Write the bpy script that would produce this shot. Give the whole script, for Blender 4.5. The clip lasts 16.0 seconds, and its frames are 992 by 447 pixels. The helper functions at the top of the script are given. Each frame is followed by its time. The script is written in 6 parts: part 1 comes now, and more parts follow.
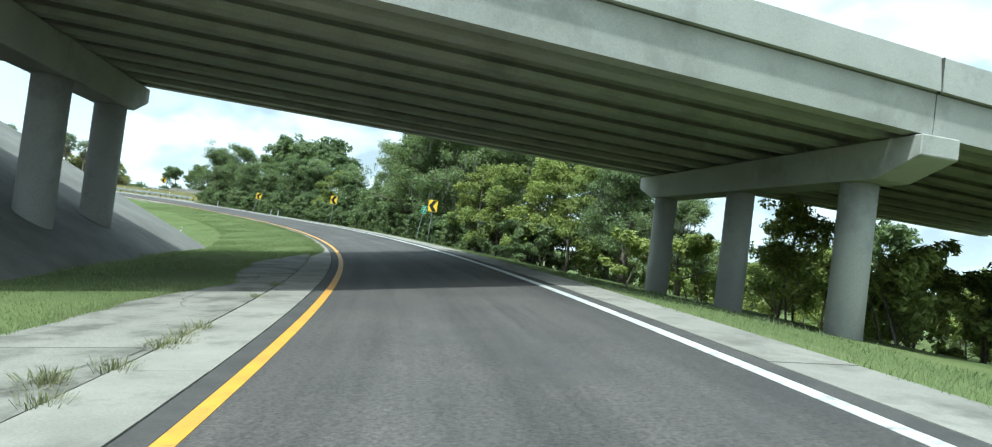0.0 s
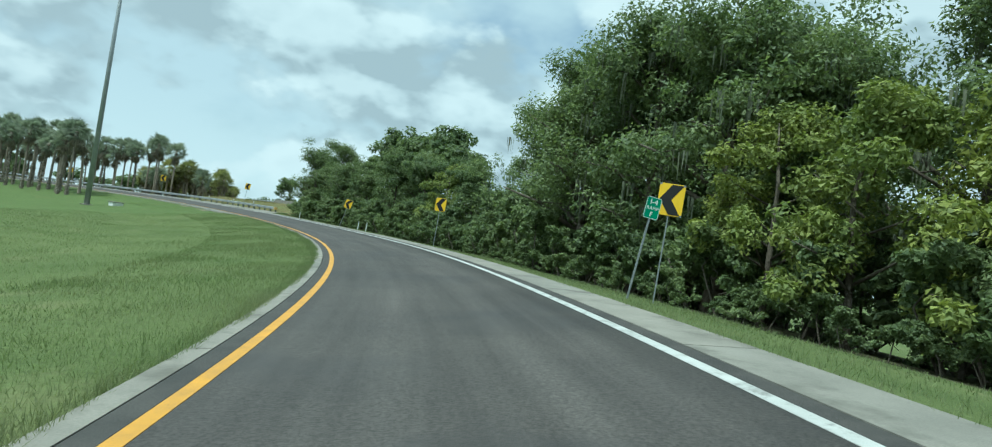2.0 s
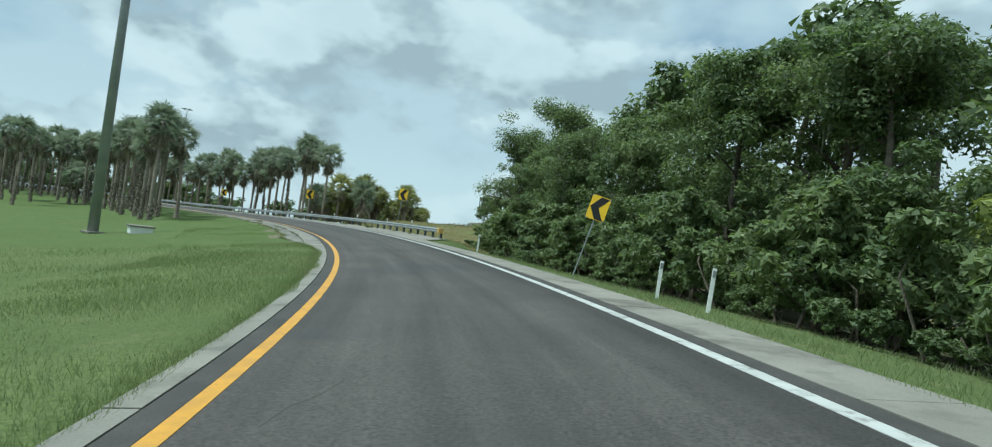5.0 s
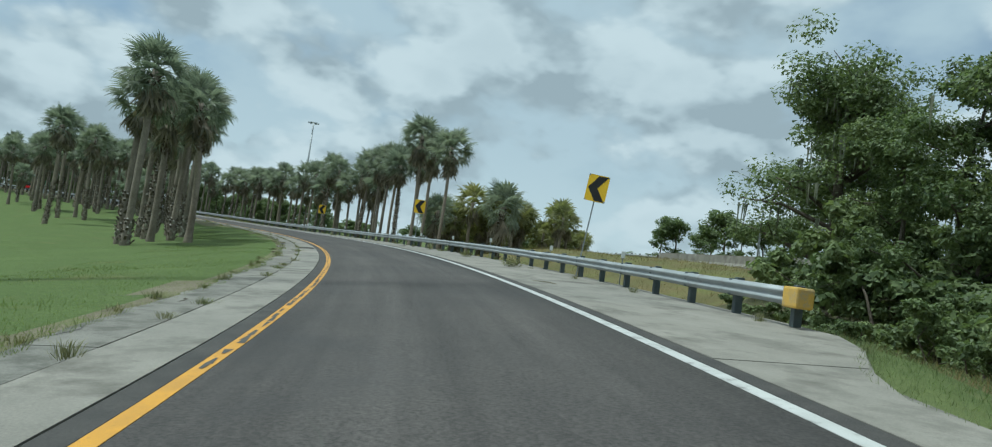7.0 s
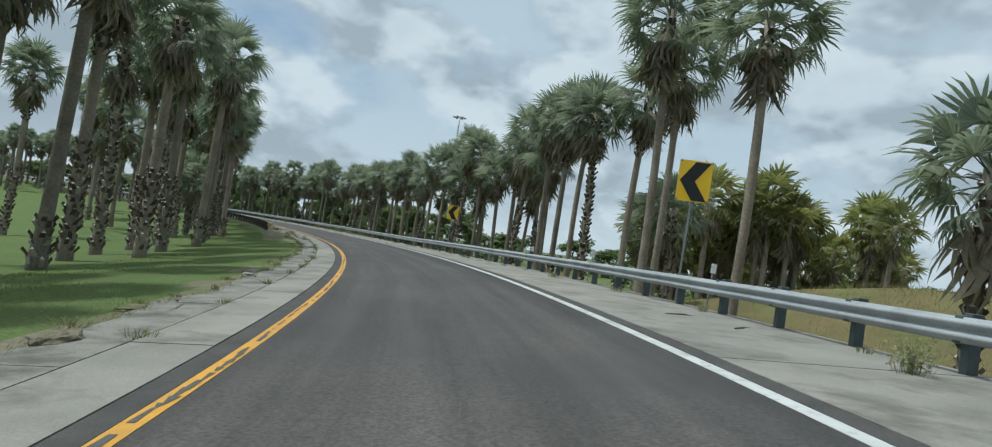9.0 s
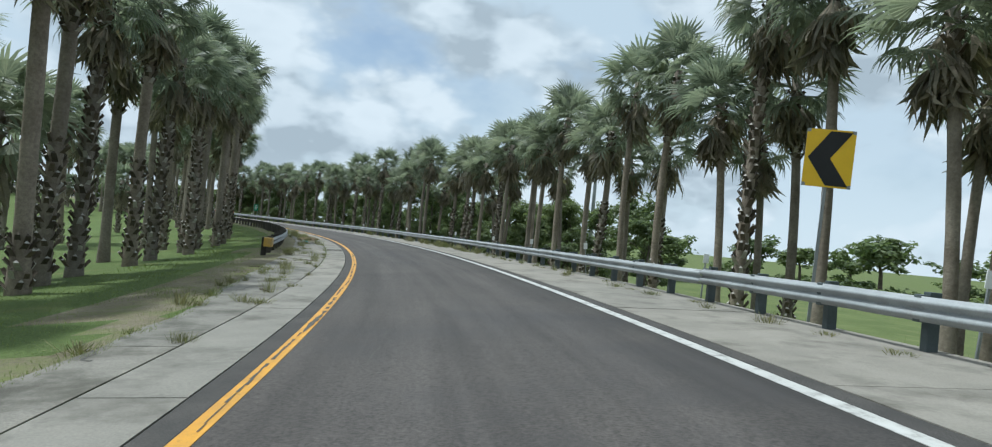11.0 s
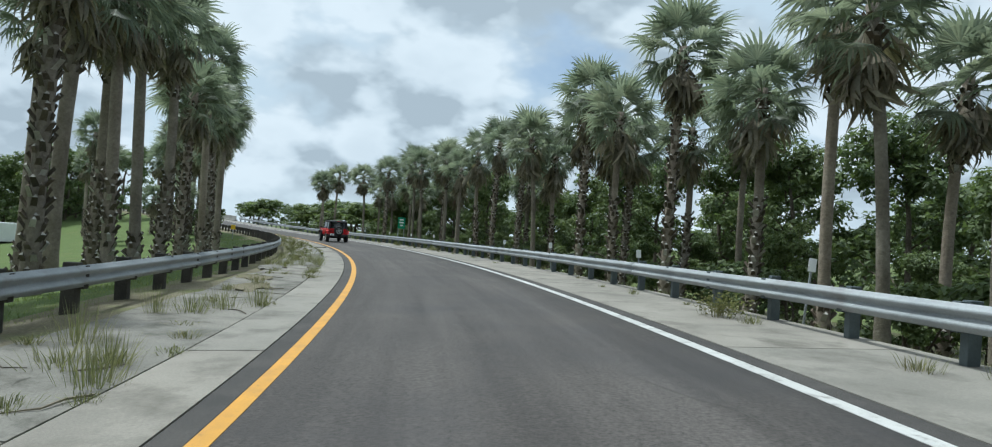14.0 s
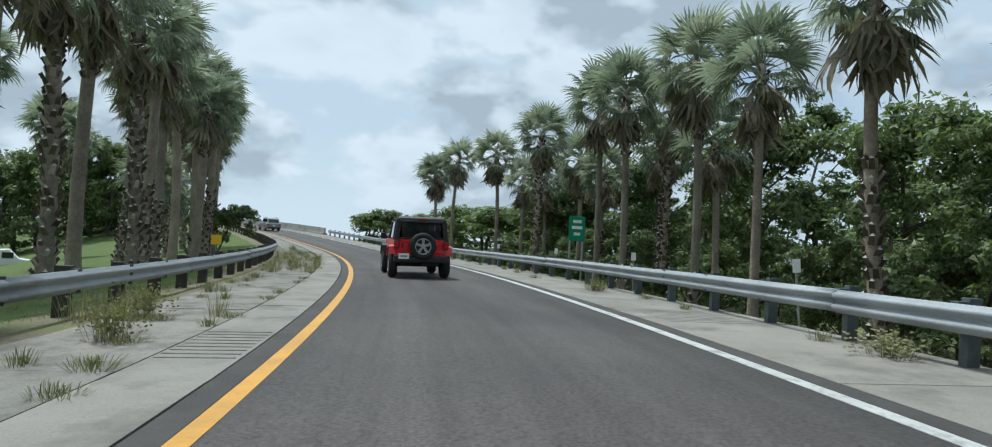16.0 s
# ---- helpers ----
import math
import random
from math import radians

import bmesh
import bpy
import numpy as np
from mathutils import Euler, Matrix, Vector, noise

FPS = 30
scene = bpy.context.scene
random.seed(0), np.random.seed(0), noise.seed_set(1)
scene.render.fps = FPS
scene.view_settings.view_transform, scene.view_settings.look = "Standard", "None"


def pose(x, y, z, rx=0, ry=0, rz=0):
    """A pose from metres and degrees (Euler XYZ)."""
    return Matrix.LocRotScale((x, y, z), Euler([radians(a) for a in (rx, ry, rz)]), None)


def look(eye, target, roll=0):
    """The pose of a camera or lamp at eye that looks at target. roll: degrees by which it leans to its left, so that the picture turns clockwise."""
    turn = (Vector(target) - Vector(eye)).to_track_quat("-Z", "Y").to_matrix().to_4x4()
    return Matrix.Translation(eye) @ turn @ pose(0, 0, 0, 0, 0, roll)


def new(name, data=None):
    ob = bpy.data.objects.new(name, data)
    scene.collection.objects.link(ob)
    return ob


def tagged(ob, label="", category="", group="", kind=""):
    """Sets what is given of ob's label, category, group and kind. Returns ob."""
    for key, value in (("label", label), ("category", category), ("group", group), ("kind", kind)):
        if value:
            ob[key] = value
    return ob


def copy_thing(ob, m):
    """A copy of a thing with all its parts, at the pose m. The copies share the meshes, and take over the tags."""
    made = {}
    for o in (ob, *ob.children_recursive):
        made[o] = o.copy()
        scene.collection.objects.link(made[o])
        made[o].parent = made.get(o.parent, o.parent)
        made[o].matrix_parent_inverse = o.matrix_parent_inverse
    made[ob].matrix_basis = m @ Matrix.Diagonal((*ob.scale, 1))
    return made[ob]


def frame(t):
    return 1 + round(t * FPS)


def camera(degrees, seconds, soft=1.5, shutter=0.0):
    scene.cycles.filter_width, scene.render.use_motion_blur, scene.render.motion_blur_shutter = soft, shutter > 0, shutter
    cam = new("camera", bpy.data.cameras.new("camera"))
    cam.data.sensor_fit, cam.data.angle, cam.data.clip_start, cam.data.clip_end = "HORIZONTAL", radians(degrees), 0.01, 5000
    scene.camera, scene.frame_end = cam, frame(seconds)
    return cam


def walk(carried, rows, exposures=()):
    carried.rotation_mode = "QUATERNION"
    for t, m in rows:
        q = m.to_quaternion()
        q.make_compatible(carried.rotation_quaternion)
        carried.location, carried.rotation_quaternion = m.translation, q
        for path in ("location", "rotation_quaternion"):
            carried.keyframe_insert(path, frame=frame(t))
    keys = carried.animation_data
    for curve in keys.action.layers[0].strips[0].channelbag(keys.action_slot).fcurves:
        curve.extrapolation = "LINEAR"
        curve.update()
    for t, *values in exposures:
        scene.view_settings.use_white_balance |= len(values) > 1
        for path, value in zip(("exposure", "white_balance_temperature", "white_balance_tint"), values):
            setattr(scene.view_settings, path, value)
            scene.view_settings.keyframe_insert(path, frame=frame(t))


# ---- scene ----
cam = camera(73.07, 16.0, soft=1.15)
PATH = [
    (0, (0.006, -0.019, 1.052), (-0.014, 9.978, 1.313), 7.13),
    (0.5, (-0.99, 8.775, 1.103), (-1.506, 18.757, 1.39), 7.79),
    (1, (-2.382, 17.388, 1.13), (-3.378, 27.333, 1.43), 7.62),
    (1.5, (-4.158, 25.781, 1.169), (-5.629, 35.669, 1.446), 7.72),
    (2, (-6.338, 33.992, 1.204), (-8.298, 43.793, 1.529), 8.23),
    (2.5, (-8.949, 42.085, 1.248), (-11.434, 51.766, 1.577), 8.78),
    (3, (-12.006, 50.093, 1.308), (-15.01, 59.623, 1.675), 8.61),
    (3.5, (-15.492, 57.957, 1.371), (-19.034, 67.303, 1.713), 8.40),
    (4, (-19.306, 65.473, 1.434), (-23.307, 74.631, 1.786), 8.28),
    (4.5, (-23.45, 72.672, 1.501), (-27.922, 81.61, 1.823), 7.92),
    (5, (-27.944, 79.606, 1.566), (-32.865, 88.307, 1.853), 7.23),
    (5.5, (-32.823, 86.353, 1.647), (-38.191, 94.786, 1.907), 6.67),
    (6, (-38.125, 92.926, 1.747), (-43.927, 101.066, 2.034), 6.80),
    (6.5, (-43.853, 99.294, 1.858), (-50.097, 107.095, 2.257), 8.11),
    (7, (-50.007, 105.463, 1.983), (-56.637, 112.937, 2.395), 7.95),
    (7.5, (-56.554, 111.357, 2.104), (-63.593, 118.447, 2.532), 7.58),
    (8, (-63.47, 116.896, 2.197), (-70.921, 123.555, 2.583), 7.92),
    (8.5, (-70.774, 122.081, 2.258), (-78.573, 128.329, 2.628), 8.23),
    (9, (-78.489, 126.903, 2.28), (-86.637, 132.692, 2.589), 8.38),
    (9.5, (-86.605, 131.35, 2.272), (-95.086, 136.64, 2.553), 7.78),
    (10, (-95.056, 135.435, 2.248), (-103.8, 140.28, 2.518), 6.88),
    (10.5, (-103.746, 139.183, 2.224), (-112.644, 143.742, 2.447), 6.07),
    (11, (-112.628, 142.61, 2.203), (-121.689, 146.838, 2.373), 5.36),
    (11.5, (-121.683, 145.706, 2.183), (-130.915, 149.546, 2.314), 4.71),
    (12, (-130.897, 148.407, 2.163), (-140.298, 151.814, 2.283), 4.09),
    (12.5, (-140.264, 150.656, 2.145), (-149.826, 153.579, 2.306), 3.48),
    (13, (-149.774, 152.431, 2.128), (-159.48, 154.832, 2.324), 3.00),
    (13.5, (-159.368, 153.704, 2.115), (-169.187, 155.585, 2.311), 2.78),
    (14, (-168.955, 154.452, 2.106), (-178.86, 155.808, 2.327), 3.55),
    (14.5, (-178.488, 154.684, 2.094), (-188.448, 155.535, 2.363), 3.41),
    (15, (-187.967, 154.421, 2.073), (-197.957, 154.794, 2.333), 2.97),
    (15.5, (-197.415, 153.679, 2.043), (-207.409, 153.522, 2.347), 2.96),
    (16, (-206.874, 152.475, 1.999), (-216.846, 151.812, 2.35), 3.27),
]
walk(cam, [(t, look(eye, target, roll)) for t, eye, target, roll in PATH], exposures=[(0, 0.8, 5500, -5), (0.5, 1.6, 5550, -2), (1, 1.2, 5450, -12), (1.5, 0.55, 5250, -17), (2.0, 0.15, 5400, -14), (2.5, -0.05, 5500, -11), (4, 0.0, 5500, -9), (7, -0.2, 5600, -5), (8, -0.35, 5700, 1), (9, -0.15, 5750, 2), (10, 0.0, 5700, 3), (12.5, 0.15, 5700, 4), (13, 0.15, 5700, 3), (16, 0.05, 5650, 4)])

# the ramp's middle line: metres along it, heading, height, bank
ROAD = [
    (-90, -23.32, -0.134, 6.37),
    (-45, -8.98, -0.134, 6.37),
    (0, 5.58, -0.135, 6.43),
    (12, 9.40, -0.112, 6.73),
    (24, 13.14, -0.081, 7.07),
    (36, 16.95, -0.040, 7.37),
    (48, 20.85, 0.031, 7.50),
    (60, 24.86, 0.136, 7.37),
    (72, 29.06, 0.240, 7.02),
    (84, 33.55, 0.333, 6.49),
    (96, 38.24, 0.457, 6.11),
    (108, 42.85, 0.621, 5.86),
    (120, 47.12, 0.800, 5.80),
    (132, 51.12, 0.959, 5.88),
    (144, 55.01, 1.063, 5.96),
    (156, 58.95, 1.125, 6.02),
    (168, 63.01, 1.114, 5.83),
    (180, 66.72, 1.065, 5.55),
    (192, 69.83, 0.987, 5.10),
    (204, 72.81, 0.907, 4.69),
    (216, 75.96, 0.847, 4.25),
    (228, 79.37, 0.827, 3.83),
    (240, 83.09, 0.830, 3.41),
    (252, 86.98, 0.838, 3.03),
    (264, 90.84, 0.849, 2.65),
    (276, 94.55, 0.858, 2.24),
    (288, 98.26, 0.867, 1.86),
    (300, 102.06, 0.901, 1.57),
    (312, 105.86, 0.952, 1.34),
    (324, 109.46, 1.005, 1.15),
    (336, 113.06, 1.085, 1.01),
    (348, 116.66, 1.270, 1.00),
    (360, 120.25, 1.640, 0.98),
    (372, 123.85, 2.130, 0.96),
    (384, 127.47, 2.610, 0.95),
    (396, 131.09, 3.010, 0.95),
    (408, 134.71, 3.320, 0.95),
    (420, 138.33, 3.570, 0.95),
    (436, 143.16, 3.860, 0.95),
]
ORIGIN = (0.98, 0.07)

FLOOR = -3.2

# ---- world, sun ----
SUN_AZ, SUN_EL = radians(141.0), radians(66.0)      # azimuth counter-clockwise from +y


def build_world():
    """A hazy summer sky: blue gaps, a thin veil, and heaped cumulus lit from above."""
    w = bpy.data.worlds.new("sky_world")
    scene.world = w
    w.use_nodes = True
    nt = w.node_tree
    nt.nodes.clear()
    N, L = nt.nodes.new, nt.links.new
    out, bg = N("ShaderNodeOutputWorld"), N("ShaderNodeBackground")
    sky = N("ShaderNodeTexSky")
    sky.sky_type, sky.sun_disc = "NISHITA", False
    sky.sun_elevation, sky.sun_rotation = SUN_EL, -SUN_AZ
    sky.air_density, sky.dust_density, sky.ozone_density = 1.1, 1.6, 1.2

    def math_node(op, a, b=None):
        m = N("ShaderNodeMath")
        m.operation = op
        for k, v in enumerate((a, b)):
            if v is None:
                continue
            if isinstance(v, (int, float)):
                m.inputs[k].default_value = v
            else:
                L(v, m.inputs[k])
        return m.outputs[0]

    def remap(v, a, b, c, d, smooth=True):
        m = N("ShaderNodeMapRange")
        m.interpolation_type = "SMOOTHSTEP" if smooth else "LINEAR"
        for k, q in enumerate((a, b, c, d)):
            m.inputs[1 + k].default_value = q
        L(v, m.inputs[0])
        return m.outputs[0]

    def mixed(fac, one, two):
        m = N("ShaderNodeMixRGB")
        for k, v in ((0, fac), (1, one), (2, two)):
            if isinstance(v, tuple):
                m.inputs[k].default_value = (*v, 1)
            elif isinstance(v, (int, float)):
                m.inputs[k].default_value = v
            else:
                L(v, m.inputs[k])
        return m.outputs[0]

    tc = N("ShaderNodeTexCoord")
    sep = N("ShaderNodeSeparateXYZ")
    L(tc.outputs["Generated"], sep.inputs[0])
    x, y, z = sep.outputs
    zc = math_node("MAXIMUM", z, 0.0)
    k = math_node("DIVIDE", 1.0, math_node("ADD", zc, 0.75))
    com = N("ShaderNodeCombineXYZ")
    L(math_node("MULTIPLY", x, k), com.inputs[0])
    L(math_node("MULTIPLY", y, k), com.inputs[1])
    L(math_node("MULTIPLY", zc, 1.25), com.inputs[2])

    def moved(shift):
        add = N("ShaderNodeVectorMath")
        add.operation = "ADD"
        L(com.outputs[0], add.inputs[0])
        add.inputs[1].default_value = shift
        return add.outputs[0]

    def heaps(shift):
        """Density of the cumulus: broad masses with round billows on them."""
        v = moved(shift)
        n = N("ShaderNodeTexNoise")
        n.inputs["Scale"].default_value, n.inputs["Detail"].default_value, n.inputs["Roughness"].default_value = 2.3, 2.0, 0.5
        L(v, n.inputs["Vector"])
        wob = N("ShaderNodeTexNoise")
        wob.inputs["Scale"].default_value, wob.inputs["Detail"].default_value = 16.0, 4.0
        L(v, wob.inputs["Vector"])
        wv = N("ShaderNodeVectorMath")
        wv.operation = "MULTIPLY_ADD"
        L(wob.outputs["Color"], wv.inputs[0])
        wv.inputs[1].default_value = (0.05, 0.05, 0.05)
        L(v, wv.inputs[2])
        b = N("ShaderNodeTexVoronoi")
        b.feature = "SMOOTH_F1"
        b.inputs["Scale"].default_value, b.inputs["Detail"].default_value, b.inputs["Roughness"].default_value = 6.0, 3.0, 0.48
        b.inputs["Smoothness"].default_value, b.inputs["Lacunarity"].default_value = 0.6, 2.1
        L(wv.outputs[0], b.inputs["Vector"])
        return math_node("SUBTRACT", math_node("MULTIPLY", n.outputs["Fac"], 1.6), math_node("MULTIPLY", b.outputs["Distance"], 0.55))

    off = (3.3, 7.1, 1.7)
    dens = heaps(off)
    above = heaps((off[0] - 0.03, off[1] - 0.03, off[2] + 0.075))
    cover = remap(dens, 0.14, 0.36, 0.0, 1.0)
    core = remap(dens, 0.3, 0.75, 0.0, 1.0)
    top = remap(math_node("SUBTRACT", dens, above), -0.19, 0.19, 0.0, 1.0)
    bright = math_node("ADD", math_node("MULTIPLY", top, 1.0), math_node("MULTIPLY", core, -0.3))
    ramp = N("ShaderNodeValToRGB")
    e = ramp.color_ramp.elements
    e[0].position, e[0].color = 0.1, (4.3, 4.75, 5.05, 1)
    e[1].position, e[1].color = 0.95, (7.5, 7.8, 7.9, 1)
    q = e.new(0.5)
    q.color = (5.9, 6.35, 6.6, 1)
    L(bright, ramp.inputs[0])

    thin = N("ShaderNodeTexNoise")
    thin.inputs["Scale"].default_value, thin.inputs["Detail"].default_value, thin.inputs["Roughness"].default_value = 1.7, 6.0, 0.55
    L(moved((1.0, 4.0, 9.0)), thin.inputs["Vector"])
    veil = remap(thin.outputs["Fac"], 0.31, 0.47, 0.3, 0.97)
    base = mixed(veil, sky.outputs[0], (5.8, 6.5, 6.95))
    low = mixed(remap(zc, 0.0, 0.2, 0.7, 0.0), base, (7.0, 7.6, 7.7))
    full = mixed(cover, low, ramp.outputs[0])
    full = mixed(remap(zc, 0.0, 0.1, 0.6, 0.0), full, (6.8, 7.3, 7.4))
    # bright haze round the sun
    dot = N("ShaderNodeVectorMath")
    dot.operation = "DOT_PRODUCT"
    L(tc.outputs["Generated"], dot.inputs[0])
    dot.inputs[1].default_value = (-math.sin(SUN_AZ) * math.cos(SUN_EL), math.cos(SUN_AZ) * math.cos(SUN_EL), math.sin(SUN_EL))
    halo = math_node("POWER", math_node("MAXIMUM", dot.outputs["Value"], 0.0), 9.0)
    glow = N("ShaderNodeMixRGB")
    glow.blend_type = "ADD"
    L(halo, glow.inputs[0])
    L(full, glow.inputs[1])
    glow.inputs[2].default_value = (14.0, 13.6, 12.6, 1)
    L(glow.outputs[0], bg.inputs["Color"])
    bg.inputs["Strength"].default_value = 0.1
    L(bg.outputs[0], out.inputs["Surface"])


build_world()
sun = new("sun", bpy.data.lights.new("sun", "SUN"))
sun.data.energy, sun.data.angle, sun.data.color = 3.4, radians(2.5), (1.0, 0.96, 0.88)
to_sun = Vector((-math.sin(SUN_AZ) * math.cos(SUN_EL), math.cos(SUN_AZ) * math.cos(SUN_EL), math.sin(SUN_EL)))
sun.matrix_world = look(to_sun * 300, (0, 0, 0))

# ---- materials ----
def mat(name, base, alt=None, rough=0.7, metal=0.0, scale=4.0, fine=60.0, bump=0.15, vary=0.35, spec=0.4, per_object=0.0, per_island=0.0, dirt=None, dirt_scale=0.6, dirt_amount=0.5, world=True, trans=0.0, bump_scale=None, glow=(1.05, 1.12, 0.7)):
    """A surface with variation at two scales: broad patches towards alt, fine grain in colour and relief."""
    m = bpy.data.materials.new(name)
    m.use_nodes = True
    nt = m.node_tree
    nt.nodes.clear()
    N, L = nt.nodes.new, nt.links.new
    out, b = N("ShaderNodeOutputMaterial"), N("ShaderNodeBsdfPrincipled")
    alt = alt or tuple(c * 0.7 for c in base)
    if world:
        vec = N("ShaderNodeNewGeometry").outputs["Position"]
    else:
        vec = N("ShaderNodeTexCoord").outputs["Object"]

    def noise_tex(s, detail, roughness=0.6):
        n = N("ShaderNodeTexNoise")
        n.inputs["Scale"].default_value, n.inputs["Detail"].default_value, n.inputs["Roughness"].default_value = s, detail, roughness
        L(vec, n.inputs["Vector"])
        return n.outputs["Fac"]

    def span(v, a, c):
        r = N("ShaderNodeMapRange")
        r.inputs[1].default_value, r.inputs[2].default_value = a, c
        L(v, r.inputs[0])
        return r.outputs[0]

    def blend(fac, one, two, mode="MIX"):
        x = N("ShaderNodeMixRGB")
        x.blend_type = mode
        for k, v in ((0, fac), (1, one), (2, two)):
            if isinstance(v, (int, float)):
                x.inputs[k].default_value = v
            elif isinstance(v, tuple):
                x.inputs[k].default_value = (*v[:3], 1)
            else:
                L(v, x.inputs[k])
        return x.outputs[0]

    grain = noise_tex(fine, 4.0, 0.7)
    col = blend(span(noise_tex(scale, 6.0), 0.35, 0.65), tuple(base), tuple(alt))
    g = blend(span(grain, 0.25, 0.75), (1 - vary,) * 3, (1 + vary * 0.6,) * 3)
    col = blend(1.0, col, g, "MULTIPLY")
    if dirt:
        col = blend(span(noise_tex(dirt_scale, 7.0, 0.68), 0.62 - dirt_amount * 0.3, 0.62 - dirt_amount * 0.3 + 0.16), col, tuple(dirt))
    for amount, kind in ((per_object, "object"), (per_island, "island")):
        if amount:
            r = N("ShaderNodeObjectInfo").outputs["Random"] if kind == "object" else N("ShaderNodeNewGeometry").outputs["Random Per Island"]
            col = blend(1.0, col, blend(r, (1 - amount, 1 - amount * 0.9, 1 - amount), (1 + amount * 0.8, 1 + amount * 0.6, 1 + amount * 0.3)), "MULTIPLY")
    L(col, b.inputs["Base Color"])
    b.inputs["Metallic"].default_value = metal
    b.inputs["Specular IOR Level"].default_value = spec
    rr = N("ShaderNodeMapRange")
    rr.inputs[3].default_value, rr.inputs[4].default_value = max(rough - 0.12, 0.02), min(rough + 0.12, 1.0)
    L(grain, rr.inputs[0])
    L(rr.outputs[0], b.inputs["Roughness"])
    if bump:
        bp = N("ShaderNodeBump")
        bp.inputs["Strength"].default_value, bp.inputs["Distance"].default_value = bump, bump_scale or 0.6 / fine
        L(grain, bp.inputs["Height"])
        L(bp.outputs[0], b.inputs["Normal"])
    if trans:
        t, mx = N("ShaderNodeBsdfTranslucent"), N("ShaderNodeMixShader")
        L(blend(1.0, col, glow, "MULTIPLY"), t.inputs["Color"])
        mx.inputs[0].default_value = trans
        L(b.outputs[0], mx.inputs[1]), L(t.outputs[0], mx.inputs[2])
        L(mx.outputs[0], out.inputs["Surface"])
    else:
        L(b.outputs[0], out.inputs["Surface"])
    return m


def glass(name, tint, rough=0.03):
    m = bpy.data.materials.new(name)
    m.use_nodes = True
    b = m.node_tree.nodes["Principled BSDF"]
    b.inputs["Base Color"].default_value = (*tint, 1)
    b.inputs["Roughness"].default_value = rough
    b.inputs["Specular IOR Level"].default_value = 0.6
    return m


M_ASPHALT = mat("asphalt", (0.088, 0.078, 0.071), (0.067, 0.06, 0.056), rough=0.85, scale=0.35, fine=27, bump=0.7, vary=0.75, dirt=(0.052, 0.048, 0.047), dirt_scale=0.22, dirt_amount=0.35)
M_ASPHALT_EDGE = mat("asphalt_edge", (0.05, 0.047, 0.044), (0.075, 0.069, 0.063), rough=0.9, scale=2.0, fine=70, bump=0.6, vary=0.6)


def wheel_tracks(m):
    """Lengthwise streaks, darker oil line in the middle and polished wheel tracks."""
    nt = m.node_tree
    N, L = nt.nodes.new, nt.links.new
    b = [n for n in nt.nodes if n.type == "BSDF_PRINCIPLED"][0]
    old = b.inputs["Base Color"].links[0].from_socket
    uv = N("ShaderNodeUVMap")
    uv.uv_map = "along"
    sc = N("ShaderNodeVectorMath")
    sc.operation = "MULTIPLY"
    sc.inputs[1].default_value = (1.0, 0.035, 1.0)
    L(uv.outputs[0], sc.inputs[0])
    n = N("ShaderNodeTexNoise")
    n.inputs["Scale"].default_value, n.inputs["Detail"].default_value, n.inputs["Roughness"].default_value = 2.2, 5.0, 0.6
    L(sc.outputs[0], n.inputs["Vector"])
    r = N("ShaderNodeMapRange")
    r.inputs[1].default_value, r.inputs[2].default_value, r.inputs[3].default_value, r.inputs[4].default_value = 0.3, 0.7, 0.74, 1.28
    L(n.outputs["Fac"], r.inputs[0])
    sep = N("ShaderNodeSeparateXYZ")
    L(uv.outputs[0], sep.inputs[0])
    w = N("ShaderNodeMath")
    w.operation = "MULTIPLY"
    w.inputs[1].default_value = 3.3
    L(sep.outputs[0], w.inputs[0])
    c = N("ShaderNodeMath")
    c.operation = "COSINE"
    L(w.outputs[0], c.inputs[0])
    k = N("ShaderNodeMapRange")
    k.inputs[1].default_value, k.inputs[2].default_value, k.inputs[3].default_value, k.inputs[4].default_value = -1.0, 1.0, 1.07, 0.92
    L(c.outputs[0], k.inputs[0])
    mu = N("ShaderNodeMath")
    mu.operation = "MULTIPLY"
    L(r.outputs[0], mu.inputs[0]), L(k.outputs[0], mu.inputs[1])
    mx = N("ShaderNodeMixRGB")
    mx.blend_type = "MULTIPLY"
    mx.inputs[0].default_value = 1.0
    L(old, mx.inputs[1]), L(mu.outputs[0], mx.inputs[2])
    L(mx.outputs[0], b.inputs["Base Color"])


wheel_tracks(M_ASPHALT)
M_YELLOW = mat("yellow_paint", (0.6, 0.3, 0.03), (0.46, 0.24, 0.04), rough=0.6, scale=3.0, fine=120, bump=0.2, vary=0.25, dirt=(0.2, 0.13, 0.05), dirt_scale=11.0, dirt_amount=0.1)
M_WHITE = mat("white_paint", (0.52, 0.52, 0.5), (0.42, 0.42, 0.4), rough=0.6, scale=2.5, fine=120, bump=0.2, vary=0.18, dirt=(0.2, 0.19, 0.18), dirt_scale=5.0, dirt_amount=0.3)
M_CONCRETE = mat("concrete_shoulder", (0.265, 0.248, 0.218), (0.2, 0.188, 0.165), rough=0.88, scale=0.8, fine=45, bump=0.35, vary=0.25, dirt=(0.125, 0.117, 0.1), dirt_scale=0.9, dirt_amount=0.4, per_object=0.08)
M_CONCRETE_OLD = mat("concrete_gutter", (0.235, 0.222, 0.196), (0.16, 0.152, 0.133), rough=0.9, scale=1.3, fine=40, bump=0.45, vary=0.35, dirt=(0.092, 0.087, 0.072), dirt_scale=1.3, dirt_amount=0.45, per_object=0.1)
